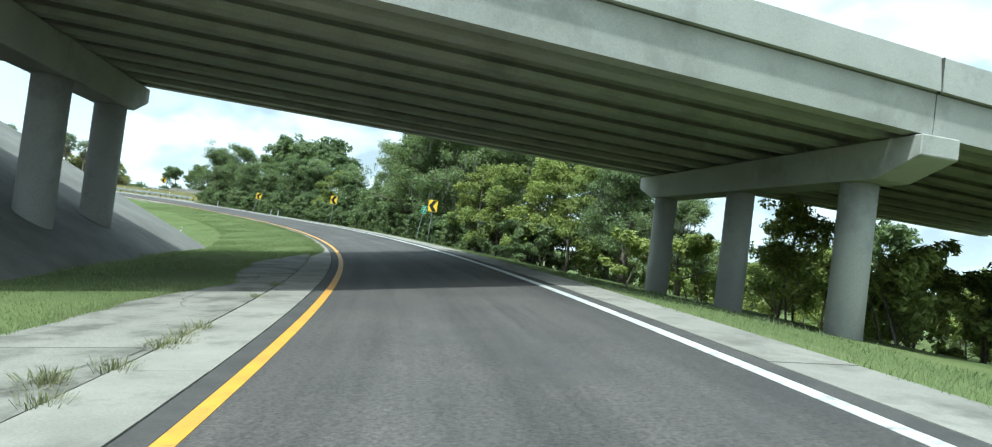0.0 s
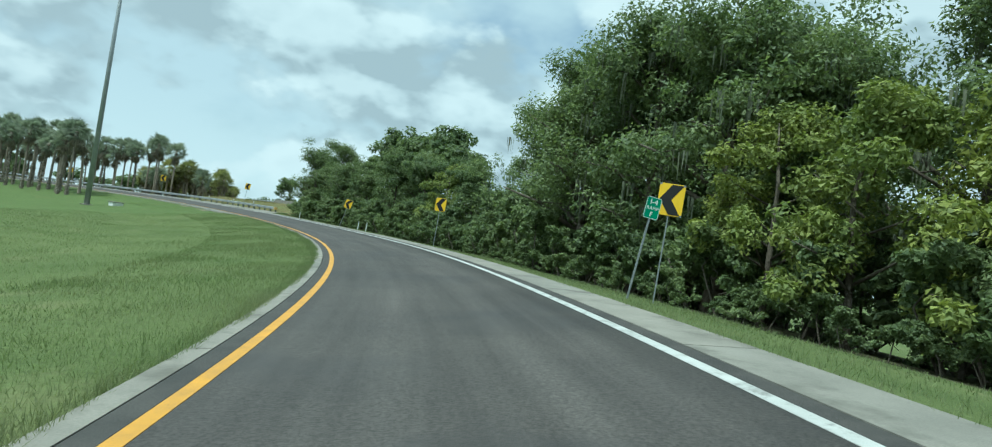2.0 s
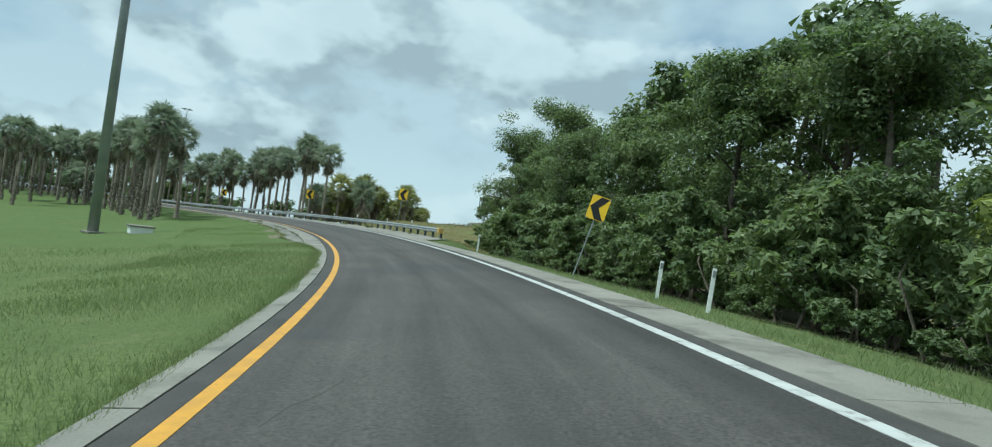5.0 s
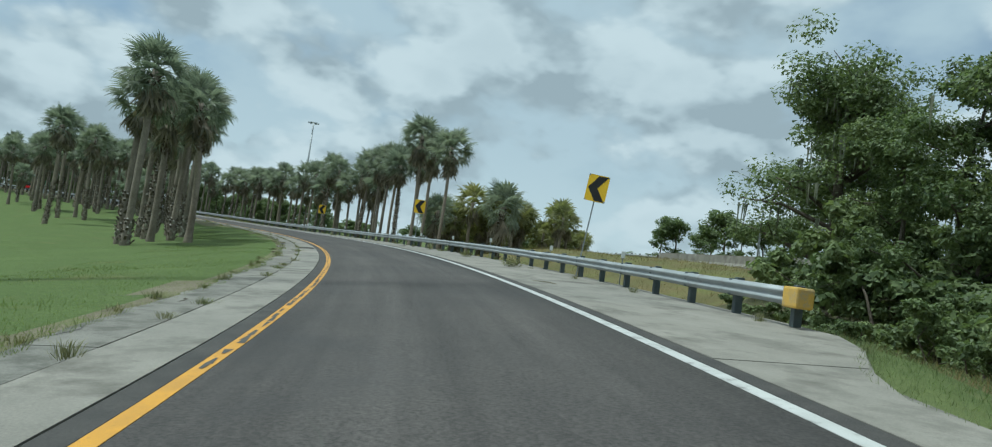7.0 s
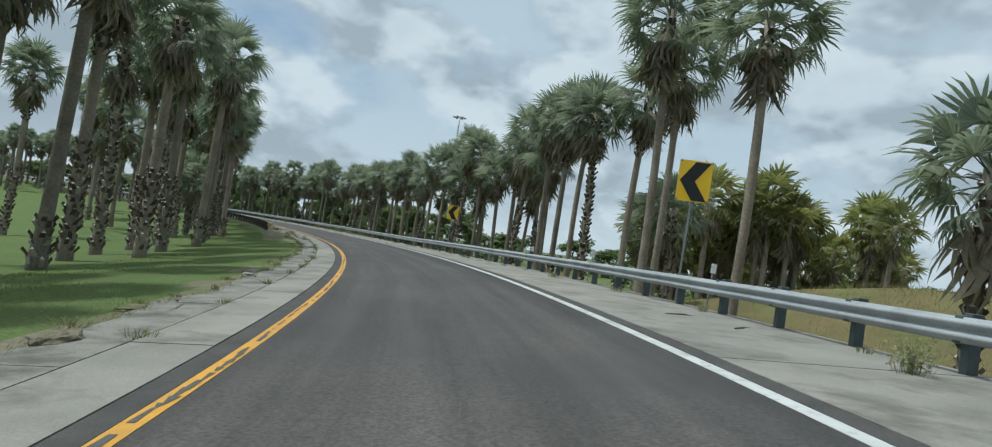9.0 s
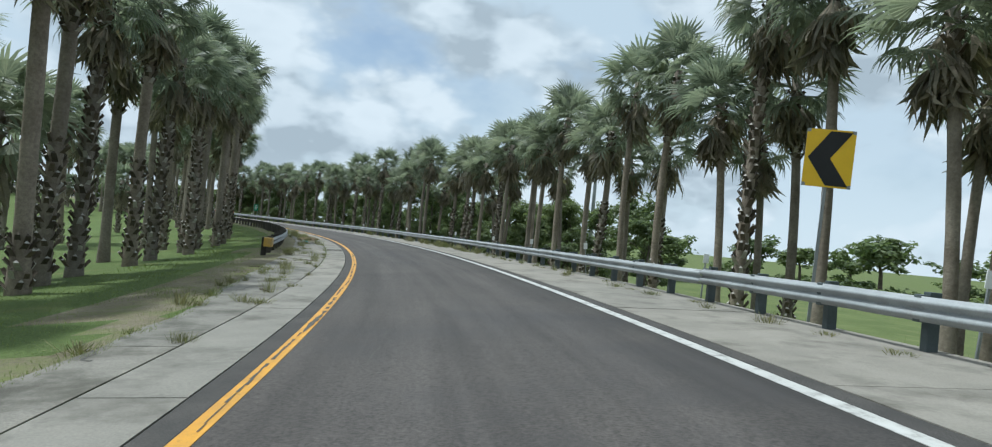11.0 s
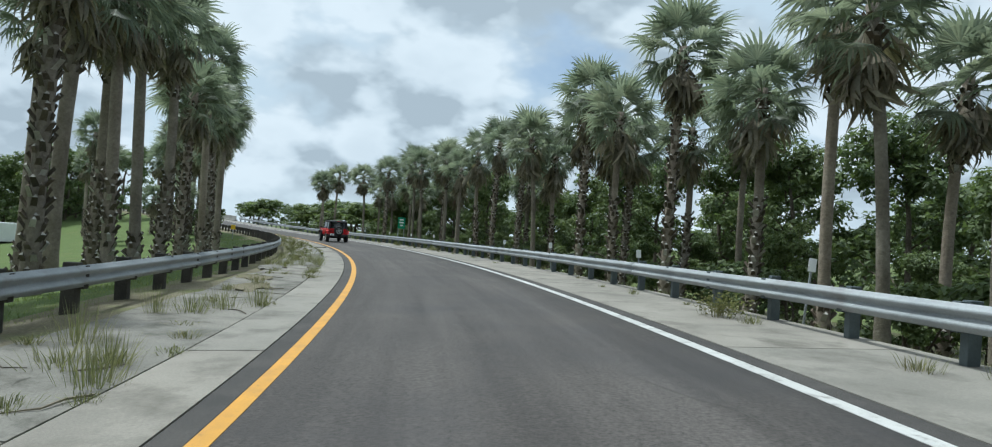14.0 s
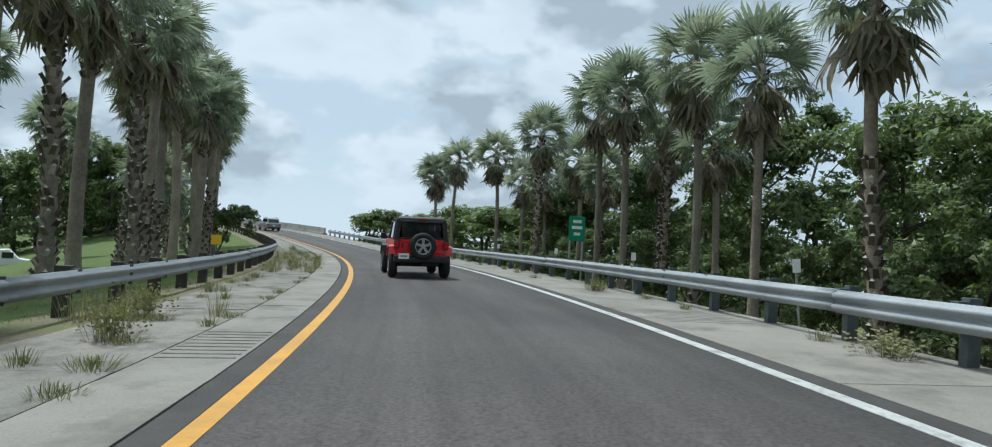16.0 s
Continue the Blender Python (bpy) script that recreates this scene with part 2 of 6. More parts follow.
M_BRIDGE = mat("bridge_concrete", (0.40, 0.392, 0.36), (0.34, 0.335, 0.305), rough=0.85, scale=0.5, fine=25, bump=0.2, vary=0.2, dirt=(0.25, 0.245, 0.225), dirt_scale=0.45, dirt_amount=0.34)
M_GRASS = mat("grass_ground", (0.135, 0.162, 0.062), (0.1, 0.13, 0.047), rough=0.95, scale=0.22, fine=14, bump=0.5, vary=0.45, dirt=(0.165, 0.17, 0.08), dirt_scale=0.35, dirt_amount=0.18, bump_scale=0.08, spec=0.1)
M_BLADE = mat("grass_blades", (0.185, 0.24, 0.115), (0.25, 0.275, 0.165), rough=0.8, scale=0.3, fine=30, bump=0, vary=0.2, per_island=0.25, trans=0.5, spec=0.15)
M_WEED = mat("weed_leaves", (0.19, 0.215, 0.11), (0.25, 0.24, 0.15), rough=0.8, scale=1.0, fine=30, bump=0, vary=0.3, per_island=0.4, trans=0.25, spec=0.15)
M_STEEL = mat("galvanised_steel", (0.4, 0.42, 0.43), (0.31, 0.33, 0.34), rough=0.62, metal=0.35, scale=1.2, fine=30, bump=0.08, vary=0.16, dirt=(0.27, 0.27, 0.265), dirt_scale=1.6, dirt_amount=0.25)
M_POST = mat("post_steel", (0.12, 0.145, 0.155), (0.085, 0.105, 0.115), rough=0.6, metal=0.3, scale=3, fine=40, bump=0.1, vary=0.2, per_object=0.15)
M_POSTWOOD = mat("post_timber", (0.075, 0.07, 0.06), (0.05, 0.045, 0.04), rough=0.9, scale=4, fine=40, bump=0.4, vary=0.4, per_object=0.2)
M_POLE = mat("grey_pole", (0.34, 0.36, 0.37), (0.27, 0.29, 0.3), rough=0.5, metal=0.5, scale=1, fine=20, bump=0.05, vary=0.12)
M_SIGNYEL = mat("sign_yellow", (0.86, 0.55, 0.02), (0.8, 0.5, 0.02), rough=0.45, scale=2, fine=40, bump=0, vary=0.06)
M_BLACK = mat("sign_black", (0.018, 0.018, 0.018), rough=0.5, scale=3, fine=40, bump=0, vary=0.2)
M_SIGNGREEN = mat("sign_green", (0.01, 0.26, 0.13), (0.012, 0.22, 0.115), rough=0.4, scale=2, fine=40, bump=0, vary=0.08)
M_SIGNWHITE = mat("sign_white", (0.82, 0.83, 0.82), (0.74, 0.75, 0.74), rough=0.45, scale=4, fine=60, bump=0, vary=0.06)
M_BARK = mat("oak_bark", (0.17, 0.145, 0.115), (0.10, 0.085, 0.068), rough=0.95, scale=2, fine=14, bump=0.8, vary=0.45, bump_scale=0.05, spec=0.1)
M_TRUNK = mat("palm_trunk", (0.29, 0.255, 0.215), (0.2, 0.17, 0.14), rough=0.95, scale=1.2, fine=12, bump=0.7, vary=0.35, per_object=0.2, bump_scale=0.04, spec=0.1)
M_BOOT = mat("palm_boots", (0.15, 0.128, 0.108), (0.09, 0.076, 0.064), rough=0.95, scale=2, fine=25, bump=0.3, vary=0.35, per_island=0.35, spec=0.1)
M_FROND = mat("palm_frond", (0.265, 0.295, 0.235), (0.195, 0.235, 0.175), rough=0.45, scale=0.8, fine=20, bump=0, vary=0.2, per_island=0.3, per_object=0.12, trans=0.55, spec=0.4, glow=(0.98, 1.03, 0.92))
M_SKIRT = mat("palm_dead_frond", (0.3, 0.272, 0.235), (0.21, 0.188, 0.158), rough=0.9, scale=1.0, fine=20, bump=0, vary=0.3, per_island=0.35, trans=0.35, spec=0.15)
M_LEAF = mat("oak_leaves", (0.2, 0.252, 0.13), (0.15, 0.205, 0.1), rough=0.5, scale=0.35, fine=8, bump=0, vary=0.3, per_island=0.4, per_object=0.16, trans=0.42, spec=0.3)
M_LEAF_LIGHT = mat("maple_leaves", (0.3, 0.335, 0.1), (0.215, 0.27, 0.09), rough=0.6, scale=0.4, fine=8, bump=0, vary=0.3, per_island=0.4, per_object=0.14, trans=0.36, spec=0.3)
M_LEAF_DARK = mat("thicket_leaves", (0.18, 0.23, 0.115), (0.13, 0.182, 0.088), rough=0.5, scale=0.35, fine=8, bump=0, vary=0.3, per_island=0.4, per_object=0.16, trans=0.4, spec=0.3)
M_MOSS = mat("spanish_moss", (0.2, 0.215, 0.165), (0.15, 0.165, 0.125), rough=0.95, scale=1, fine=20, bump=0, vary=0.3, per_island=0.3, trans=0.2, spec=0.1)
M_RED = mat("red_car_paint", (0.62, 0.012, 0.018), (0.56, 0.01, 0.015), rough=0.25, scale=1, fine=60, bump=0, vary=0.03, spec=0.6, world=False)
M_TRIM = mat("black_plastic", (0.022, 0.022, 0.024), (0.03, 0.03, 0.031), rough=0.55, scale=5, fine=120, bump=0.1, vary=0.2, world=False)
M_TYRE = mat("tyre_rubber", (0.02, 0.02, 0.02), (0.03, 0.029, 0.027), rough=0.85, scale=5, fine=80, bump=0.3, vary=0.3, world=False)
M_RIM = mat("alloy_rim", (0.5, 0.51, 0.52), (0.45, 0.46, 0.47), rough=0.35, metal=0.7, scale=5, fine=60, bump=0, vary=0.08, world=False)
M_GLASS = glass("dark_glass", (0.012, 0.016, 0.018))
M_LAMP = mat("red_lamp", (0.5, 0.012, 0.012), (0.42, 0.01, 0.01), rough=0.2, scale=20, fine=120, bump=0, vary=0.1, world=False)
M_SILVER = mat("grey_car_paint", (0.27, 0.275, 0.28), (0.24, 0.245, 0.25), rough=0.3, metal=0.4, scale=1, fine=60, bump=0, vary=0.04, spec=0.6, world=False)
M_VAN = mat("white_van_paint", (0.75, 0.76, 0.76), (0.7, 0.71, 0.71), rough=0.35, scale=1, fine=60, bump=0, vary=0.04, world=False)
M_TEAL = mat("teal_bag", (0.06, 0.42, 0.45), (0.05, 0.33, 0.36), rough=0.4, scale=9, fine=60, bump=0.3, vary=0.2)
M_PAVING = mat("slope_paving", (0.19, 0.182, 0.165), (0.135, 0.13, 0.118), rough=0.92, scale=0.7, fine=30, bump=0.4, vary=0.3, dirt=(0.12, 0.115, 0.1), dirt_scale=0.6, dirt_amount=0.45)
M_GROOVE = mat("groove", (0.21, 0.2, 0.18), rough=0.95, scale=9, fine=60, bump=0.2, vary=0.3)
M_SLOT = mat("drain_slot", (0.1, 0.095, 0.085), rough=0.95, scale=9, fine=60, bump=0.2, vary=0.3)
M_DRY = mat("dry_grass", (0.18, 0.145, 0.07), (0.125, 0.12, 0.052), rough=0.95, scale=0.25, fine=10, bump=0.9, vary=0.45, dirt=(0.15, 0.17, 0.06), dirt_scale=0.3, dirt_amount=0.4, bump_scale=0.08, spec=0.1)
M_DIRT = mat("dirt_and_straw", (0.22, 0.195, 0.14), (0.155, 0.14, 0.09), rough=0.95, scale=0.9, fine=18, bump=0.8, vary=0.45, dirt=(0.15, 0.165, 0.07), dirt_scale=0.8, dirt_amount=0.42, bump_scale=0.04, spec=0.1)
M_TREE_FLOOR = mat("tree_floor", (0.10, 0.09, 0.055), (0.07, 0.075, 0.035), rough=0.95, scale=0.8, fine=12, bump=0.8, vary=0.45, bump_scale=0.06, spec=0.1)
M_BOOT_END = mat("palm_boot_ends", (0.48, 0.455, 0.415), (0.35, 0.325, 0.29), rough=0.95, scale=3, fine=30, bump=0, vary=0.25, spec=0.1)
M_FROND_OLD = mat("cabbage_palm_frond", (0.29, 0.285, 0.16), (0.22, 0.24, 0.125), rough=0.6, scale=0.5, fine=20, bump=0, vary=0.25, per_island=0.3, per_object=0.22, trans=0.5, spec=0.3)
M_STRAW = mat("straw_weeds", (0.3, 0.29, 0.18), (0.24, 0.26, 0.14), rough=0.9, scale=1.0, fine=30, bump=0, vary=0.3, per_island=0.3, trans=0.25, spec=0.1)
M_CHIP = mat("dead_frond_strips", (0.3, 0.24, 0.18), (0.17, 0.12, 0.085), rough=0.9, scale=3.0, fine=30, bump=0, vary=0.3, per_object=0.35, per_island=0.3, spec=0.2)
M_TERMINAL = mat("terminal_yellow", (0.62, 0.38, 0.06), (0.5, 0.33, 0.1), rough=0.6, scale=5, fine=60, bump=0.1, vary=0.2, dirt=(0.35, 0.3, 0.2), dirt_scale=4, dirt_amount=0.4)
M_LAWN = mat("lawn_ground", (0.118, 0.155, 0.055), (0.09, 0.128, 0.044), rough=0.95, scale=0.4, fine=14, bump=0.6, vary=0.45, dirt=(0.14, 0.15, 0.06), dirt_scale=0.4, dirt_amount=0.25, bump_scale=0.08, spec=0.1)
M_LAWN_BLADE = mat("lawn_blades", (0.165, 0.22, 0.08), (0.21, 0.25, 0.105), rough=0.8, scale=0.5, fine=30, bump=0, vary=0.2, per_island=0.25, trans=0.5, spec=0.15)
M_DRY_BLADE = mat("dry_blades", (0.24, 0.195, 0.1), (0.17, 0.175, 0.075), rough=0.9, scale=0.3, fine=30, bump=0, vary=0.3, per_island=0.35, trans=0.25, spec=0.1)

# ---- mesh helpers ----
def mesh_of(name, verts, faces, material, smooth=False):
    me = bpy.data.meshes.new(name)
    me.from_pydata([tuple(v) for v in verts], [], faces)
    if material:
        me.materials.append(material)
    if smooth:
        me.polygons.foreach_set("use_smooth", [True] * len(me.polygons))
    me.update()
    return me


def piece(name, me, parent=None, m=None, label=""):
    ob = new(name, me)
    if m is not None:
        ob.matrix_basis = m
    if parent is not None:
        ob.parent = parent
    return tagged(ob, label)


def part(name, bm, material, parent, label="", smooth=False, m=None):
    me = bpy.data.meshes.new(name)
    bm.to_mesh(me)
    bm.free()
    me.materials.append(material)
    if smooth:
        me.polygons.foreach_set("use_smooth", [True] * len(me.polygons))
    return piece(name, me, parent, m, label)


def box(bm, cx, cy, cz, sx, sy, sz, bevel=0.0, m=None):
    v = bmesh.ops.create_cube(bm, size=1.0, matrix=Matrix.Translation((cx, cy, cz)) @ Matrix.Diagonal((sx, sy, sz, 1)))["verts"]
    if bevel:
        edges = {e for q in v for e in q.link_edges}
        r = bmesh.ops.bevel(bm, geom=list(edges), offset=bevel, segments=2, affect="EDGES", profile=0.6)
        v = list({q for fc in r["faces"] for q in fc.verts} | {q for q in v if q.is_valid})
    if m is not None:
        bmesh.ops.transform(bm, matrix=m, verts=v)
    return bm


def tube(points, radii, sides=8, cap=True):
    """Vertices and faces of a round tube along points."""
    verts, faces = [], []
    for i, p in enumerate(points):
        a = Vector(points[max(i - 1, 0)])
        b = Vector(points[min(i + 1, len(points) - 1)])
        d = (b - a).normalized()
        u = d.orthogonal().normalized() if abs(d.z) < 0.9 else Vector((1, 0, 0)).cross(d).normalized()
        w = d.cross(u)
        for k in range(sides):
            t = 2 * math.pi * k / sides
            verts.append(Vector(p) + (u * math.cos(t) + w * math.sin(t)) * radii[i])
    for i in range(len(points) - 1):
        for k in range(sides):
            k2 = (k + 1) % sides
            faces.append((i * sides + k, i * sides + k2, (i + 1) * sides + k2, (i + 1) * sides + k))
    if cap:
        faces.append(tuple(range(sides))[::-1])
        faces.append(tuple((len(points) - 1) * sides + k for k in range(sides)))
    return verts, faces


def joined(*groups):
    verts, faces = [], []
    for v, f in groups:
        o = len(verts)
        verts += list(v)
        faces += [tuple(i + o for i in q) for q in f]
    return verts, faces


# ---- the line of the ramp ----
_s = np.arange(ROAD[0][0], ROAD[-1][0] + 0.01, 0.5)
_tab = np.array(ROAD)


def _soft(col, width=16):
    v = np.interp(_s, _tab[:, 0], col)
    k = np.ones(2 * width + 1) / (2 * width + 1)
    return np.convolve(np.pad(v, width, mode="reflect", reflect_type="odd"), k, mode="valid")


_head, _z, _bank = np.radians(_soft(_tab[:, 1])), _soft(_tab[:, 2]), np.radians(_soft(_tab[:, 3]))
_x = np.concatenate([[0], np.cumsum(-np.sin((_head[1:] + _head[:-1]) / 2) * 0.5)])
_y = np.concatenate([[0], np.cumsum(np.cos((_head[1:] + _head[:-1]) / 2) * 0.5)])
_x += ORIGIN[0] - np.interp(0, _s, _x)
_y += ORIGIN[1] - np.interp(0, _s, _y)


def at(s):
    return [float(np.interp(s, _s, c)) for c in (_x, _y, _z, _head, _bank)]


def ramp01(v, a, b):
    t = min(max((v - a) / (b - a), 0.0), 1.0)
    return t * t * (3 - 2 * t)


HALF = 2.65         # half width of the asphalt


def rail_r(s):
    """Offset of the outer guard rail, which closes in along the ramp."""
    return float(np.interp(s, (130, 150, 175, 225, 280), (6.1, 6.1, 5.5, 5.1, 4.75)))


def right_width(s):
    return 3.65 + (rail_r(s) - 3.35) * ramp01(s, 124.8, 130.2)


def left_width(s):
    return 2.95 + 1.0 * (1 - ramp01(s, 24, 33)) + 1.35 * ramp01(s, 112, 124) + 0.8 * ramp01(s, 200, 216)


def apron_edge(s):
    """Ragged outer edge of the concrete under the bridge."""
    return float(np.interp(s, (-90, 8, 13, 16, 18.5, 24.5, 29, 31, 33), (5.8, 5.5, 5.25, 4.45, 5.0, 5.25, 4.0, 3.6, 3.3))) + 0.16 * noise.noise(Vector((s * 0.8, 5.0, 0))) + 0.07 * noise.noise(Vector((s * 2.9, 6.0, 0)))


def gutter_edge(s):
    """Ragged grass edge of the apron along the palms."""
    a = 1 - ramp01(s, 198, 210)
    return left_width(s) + (0.2 + 0.16 * a) * noise.noise(Vector((s * 0.31, 4.0, 0))) + (0.06 + 0.14 * a) * noise.noise(Vector((s * 1.15, 8.0, 0)))


def height(s, n):
    """Height of the ground over the lane's middle line, beside the ramp."""
    e = math.tan(at(s)[4])
    if abs(n) <= HALF:
        return e * n
    if n > 0:
        rw = right_width(s)
        z = e * HALF + 0.5 * e * (min(n, rw) - HALF)
        if n > rw:
            z -= (0.09 + 0.13 * ramp01(s, 112, 140)) * (min(n, 15.0) - rw)
        return z
    lw = left_width(s)
    z = -e * HALF - 0.8 * e * (min(-n, lw) - HALF)
    if -n > lw:
        z -= (0.15 - 0.05 * ramp01(s, 60, 20)) * (min(-n, 15.0) - lw)
    return z + 0.16 * ramp01(-n, 4.0, 5.6) * ramp01(s, 200, 232) * (1 - ramp01(s, 255, 300))


def road_point(s, n, dz=0.0):
    x, y, z, h, _ = at(s)
    return Vector((x + n * math.cos(h), y + n * math.sin(h), z + height(s, n) + dz))


def terrain(s, n):
    """Height of the land, out to the flat ground far from the ramp and the highway bank beside it."""
    p = road_point(s, n)
    far = ramp01(abs(n), 15, 32)
    z = p.z * (1 - far) + (FLOOR + 0.4) * far
    if n > 12:
        z += 6.0 * ramp01(n, 12, 30) * ramp01(s, 106, 128) * (1 - ramp01(s, 186, 208)) * (1 - ramp01(n, 55, 74))
    return z - ramp01(abs(n), 60, 75) * 0.8


def road_pose(s, n, dz=0.0, turn=0.0):
    """A pose beside the ramp: y along it, x to the right, z up."""
    return Matrix.Translation(road_point(s, n, dz)) @ Matrix.Rotation(at(s)[3] + turn, 4, "Z")


def ribbon(s0, s1, n0, n1, top, thick, step=1.5, cross=1):
    """A solid ribbon that follows the ramp between two offsets (numbers or functions of s)."""
    f0 = n0 if callable(n0) else (lambda s: n0)
    f1 = n1 if callable(n1) else (lambda s: n1)
    count = max(int(round((s1 - s0) / step)), 1)
    verts, faces, row = [], [], cross + 3
    for i in range(count + 1):
        s = s0 + (s1 - s0) * i / count
        a, b = f0(s), f1(s)
        ring = [road_point(s, a, top - thick)]
        ring += [road_point(s, a + (b - a) * k / cross, top) for k in range(cross + 1)]
        ring.append(road_point(s, b, top - thick))
        verts += ring
    for i in range(count):
        for k in range(row - 1):
            faces.append((i * row + k, i * row + k + 1, (i + 1) * row + k + 1, (i + 1) * row + k))
    faces.append(tuple(range(row))[::-1])
    faces.append(tuple(count * row + k for k in range(row)))
    return verts, [f[::-1] for f in faces]


def ribbon_uv(me, count, row, s0, s1, n0, n1, cross):
    """Lengthwise coordinates in metres, for streaks and wheel tracks."""
    uv = me.uv_layers.new(name="along")
    pos = []
    for i in range(count + 1):
        s = s0 + (s1 - s0) * i / count
        ns = [n0] + [n0 + (n1 - n0) * k / cross for k in range(cross + 1)] + [n1]
        pos += [(n, s) for n in ns]
    for loop in me.loops:
        uv.data[loop.index].uv = pos[loop.vertex_index]


S0, S1 = -90.0, 440.0
GROUND_DROP = 0.035

# ---- ground: one sheet, shaped along the ramp, out to the horizon ----
def bump_noise(x, y, size):
    return noise.noise(Vector((x / size, y / size, 0.3)))


def build_ground():
    ns = [-75, -62, -50, -40, -32, -26, -22, -19, -17, -15, -13, -11.5, -10, -8.8, -7.6, -6.6, -5.8, -5.1, -4.6, -4.2, -3.8, -3.4, -3.0, -2.65, -2.3, 0.0,
          2.3, 2.65, 3.0, 3.3, 3.6, 4.0, 4.4, 4.9, 5.4, 6.0, 6.6, 7.2, 8, 9, 10, 11.5, 13, 15, 17.5, 20, 24, 29, 36, 45, 58, 75]
    ss = list(np.arange(S0, S1 + 0.1, 1.5))
    verts, faces = [], []
    for s in ss:
        zc = at(s)[2]
        for n in ns:
            p = road_point(s, n)
            z = terrain(s, n)
            outer = ramp01(abs(n), 4.0, 8.0)
            z += bump_noise(p.x, p.y, 6) * 0.10 * outer + bump_noise(p.x, p.y, 1.3) * 0.03 * outer
            z -= (0.04 if -max(left_width(s), apron_edge(s) if s < 32 else 0) - 0.1 < n < right_width(s) + 0.1 else 0.0) + (0.25 if abs(n) < 2.7 else 0.0)
            verts.append((p.x, p.y, z))
    c = len(ns)
    for i in range(len(ss) - 1):
        for k in range(c - 1):
            faces.append((i * c + k, i * c + k + 1, (i + 1) * c + k + 1, (i + 1) * c + k))
    o = len(verts)
    rings = [(0, 1), (300, 24), (700, 24), (1600, 24), (4200, 24)]
    verts.append((-90, 90, FLOOR))
    for r, k in rings[1:]:
        for q in range(k):
            t = 2 * math.pi * q / k
            verts.append((-90 + r * math.cos(t), 90 + r * math.sin(t), FLOOR))
    for q in range(24):
        q2 = (q + 1) % 24
        faces.append((o, o + 1 + q, o + 1 + q2))
        for ring in range(3):
            a = o + 1 + 24 * ring
            faces.append((a + q, a + 24 + q, a + 24 + q2, a + q2))
    me = mesh_of("ground", verts, faces, M_GRASS, smooth=True)
    for extra in (M_DRY, M_DIRT, M_TREE_FLOOR, M_LAWN):
        me.materials.append(extra)
    for i in range(len(ss) - 1):
        for k in range(c - 1):
            s, n = ss[i], (ns[k] + ns[k + 1]) / 2
            wave = bump_noise(s * 1.3, n * 2, 5.0)
            kind = 4 if s > 116 + 6 * wave and n < 0 else 0
            if n > 6.6 and 112 + 6 * wave < s < 200 + 10 * wave and n > 7.5 - 20 * ramp01(s, 128, 140):
                kind = 1
            if 122 < s < 204 and -left_width(s) - 0.45 - 0.6 * wave < n < -left_width(s) + 0.3:
                kind = 2
            if s > 203 and (-6.9 + 0.9 * wave < n < -4.4):
                kind = 2
            if s > 205 and rail_r(s) + 0.1 < n < rail_r(s) + 1.4 + 0.8 * wave:
                kind = 2
            # darker brown ground under the trees on the outer side
            if (n > 9.6 + wave and 44 < s < 150 and n < 24 + 10 * wave and (s < 126 or n > 14)) or (s > 232 and 8.5 + wave < n < 40):
                kind = 3
            me.polygons[i * (c - 1) + k].material_index = kind
    ob = new("ground", me)
    return tagged(ob, "mown green roadside grass with dry straw patches", "ground", kind="structure")


ground = build_ground()

road = tagged(new("road", mesh_of("road", *ribbon(S0, S1, -HALF, HALF, 0.0, 0.3, 1.5, 4), M_ASPHALT, True)),
              "worn dark grey asphalt of a banked one-lane ramp", "road", kind="structure")
ribbon_uv(road.data, int(round((S1 - S0) / 1.5)), 7, S0, S1, -HALF, HALF, 4)
piece("edge_line", mesh_of("edge_line", *ribbon(S0, S1, -2.405, -2.255, 0.005, 0.02), M_YELLOW), road, label="worn solid yellow edge line")
piece("edge_line", mesh_of("edge_line", *ribbon(S0, S1, 2.255, 2.41, 0.005, 0.02), M_WHITE), road, label="solid white edge line")
for a, b in ((-HALF, -2.415), (2.42, HALF)):
    piece("edge_strip", mesh_of("edge_strip", *ribbon(S0, S1, a, b, 0.003, 0.03), M_ASPHALT_EDGE), road, label="rough dark asphalt strip beside the line")


def slabs(name, s0, s1, n0, n1, length, top, material, label):
    """A concrete shoulder laid in slabs, with open joints between them."""
    base = new(name, mesh_of(name, *ribbon(s0, s1, n0, n1, top - 0.02, 0.25, 2.0), M_CONCRETE_OLD))
    tagged(base, label, "shoulder", kind="structure")
    count = max(int(round((s1 - s0) / length)), 1)
    for i in range(count):
        a, b = s0 + (s1 - s0) * i / count, s0 + (s1 - s0) * (i + 1) / count
        piece("slab", mesh_of("slab", *ribbon(a + 0.012, b - 0.012, n0, n1, top + random.uniform(-0.003, 0.003), 0.06, 0.5 if "apron" in name and (s1 < 40 or b < 330) else 1.5), material), base)
    return base


slabs("shoulder_outer", S0, S1, HALF + 0.02, right_width, 6.0, 0.006, M_CONCRETE, "pale concrete shoulder with sand and dry stains")
slabs("shoulder_inner", S0, S1, lambda s: -min(left_width(s), 3.5) + 0.02, -HALF - 0.02, 6.0, 0.006, M_CONCRETE, "pale concrete gutter strip along the yellow line")
slabs("gutter_apron", S0, 32.0, lambda s: -apron_edge(s), -3.53, 6.0, -0.01, M_CONCRETE_OLD, "cracked weathered concrete apron under the bridge")
slabs("gutter_apron", 117.0, S1, lambda s: -gutter_edge(s), -3.53, 5.0, -0.01, M_CONCRETE_OLD, "stained concrete gutter apron with weeds in the joint")


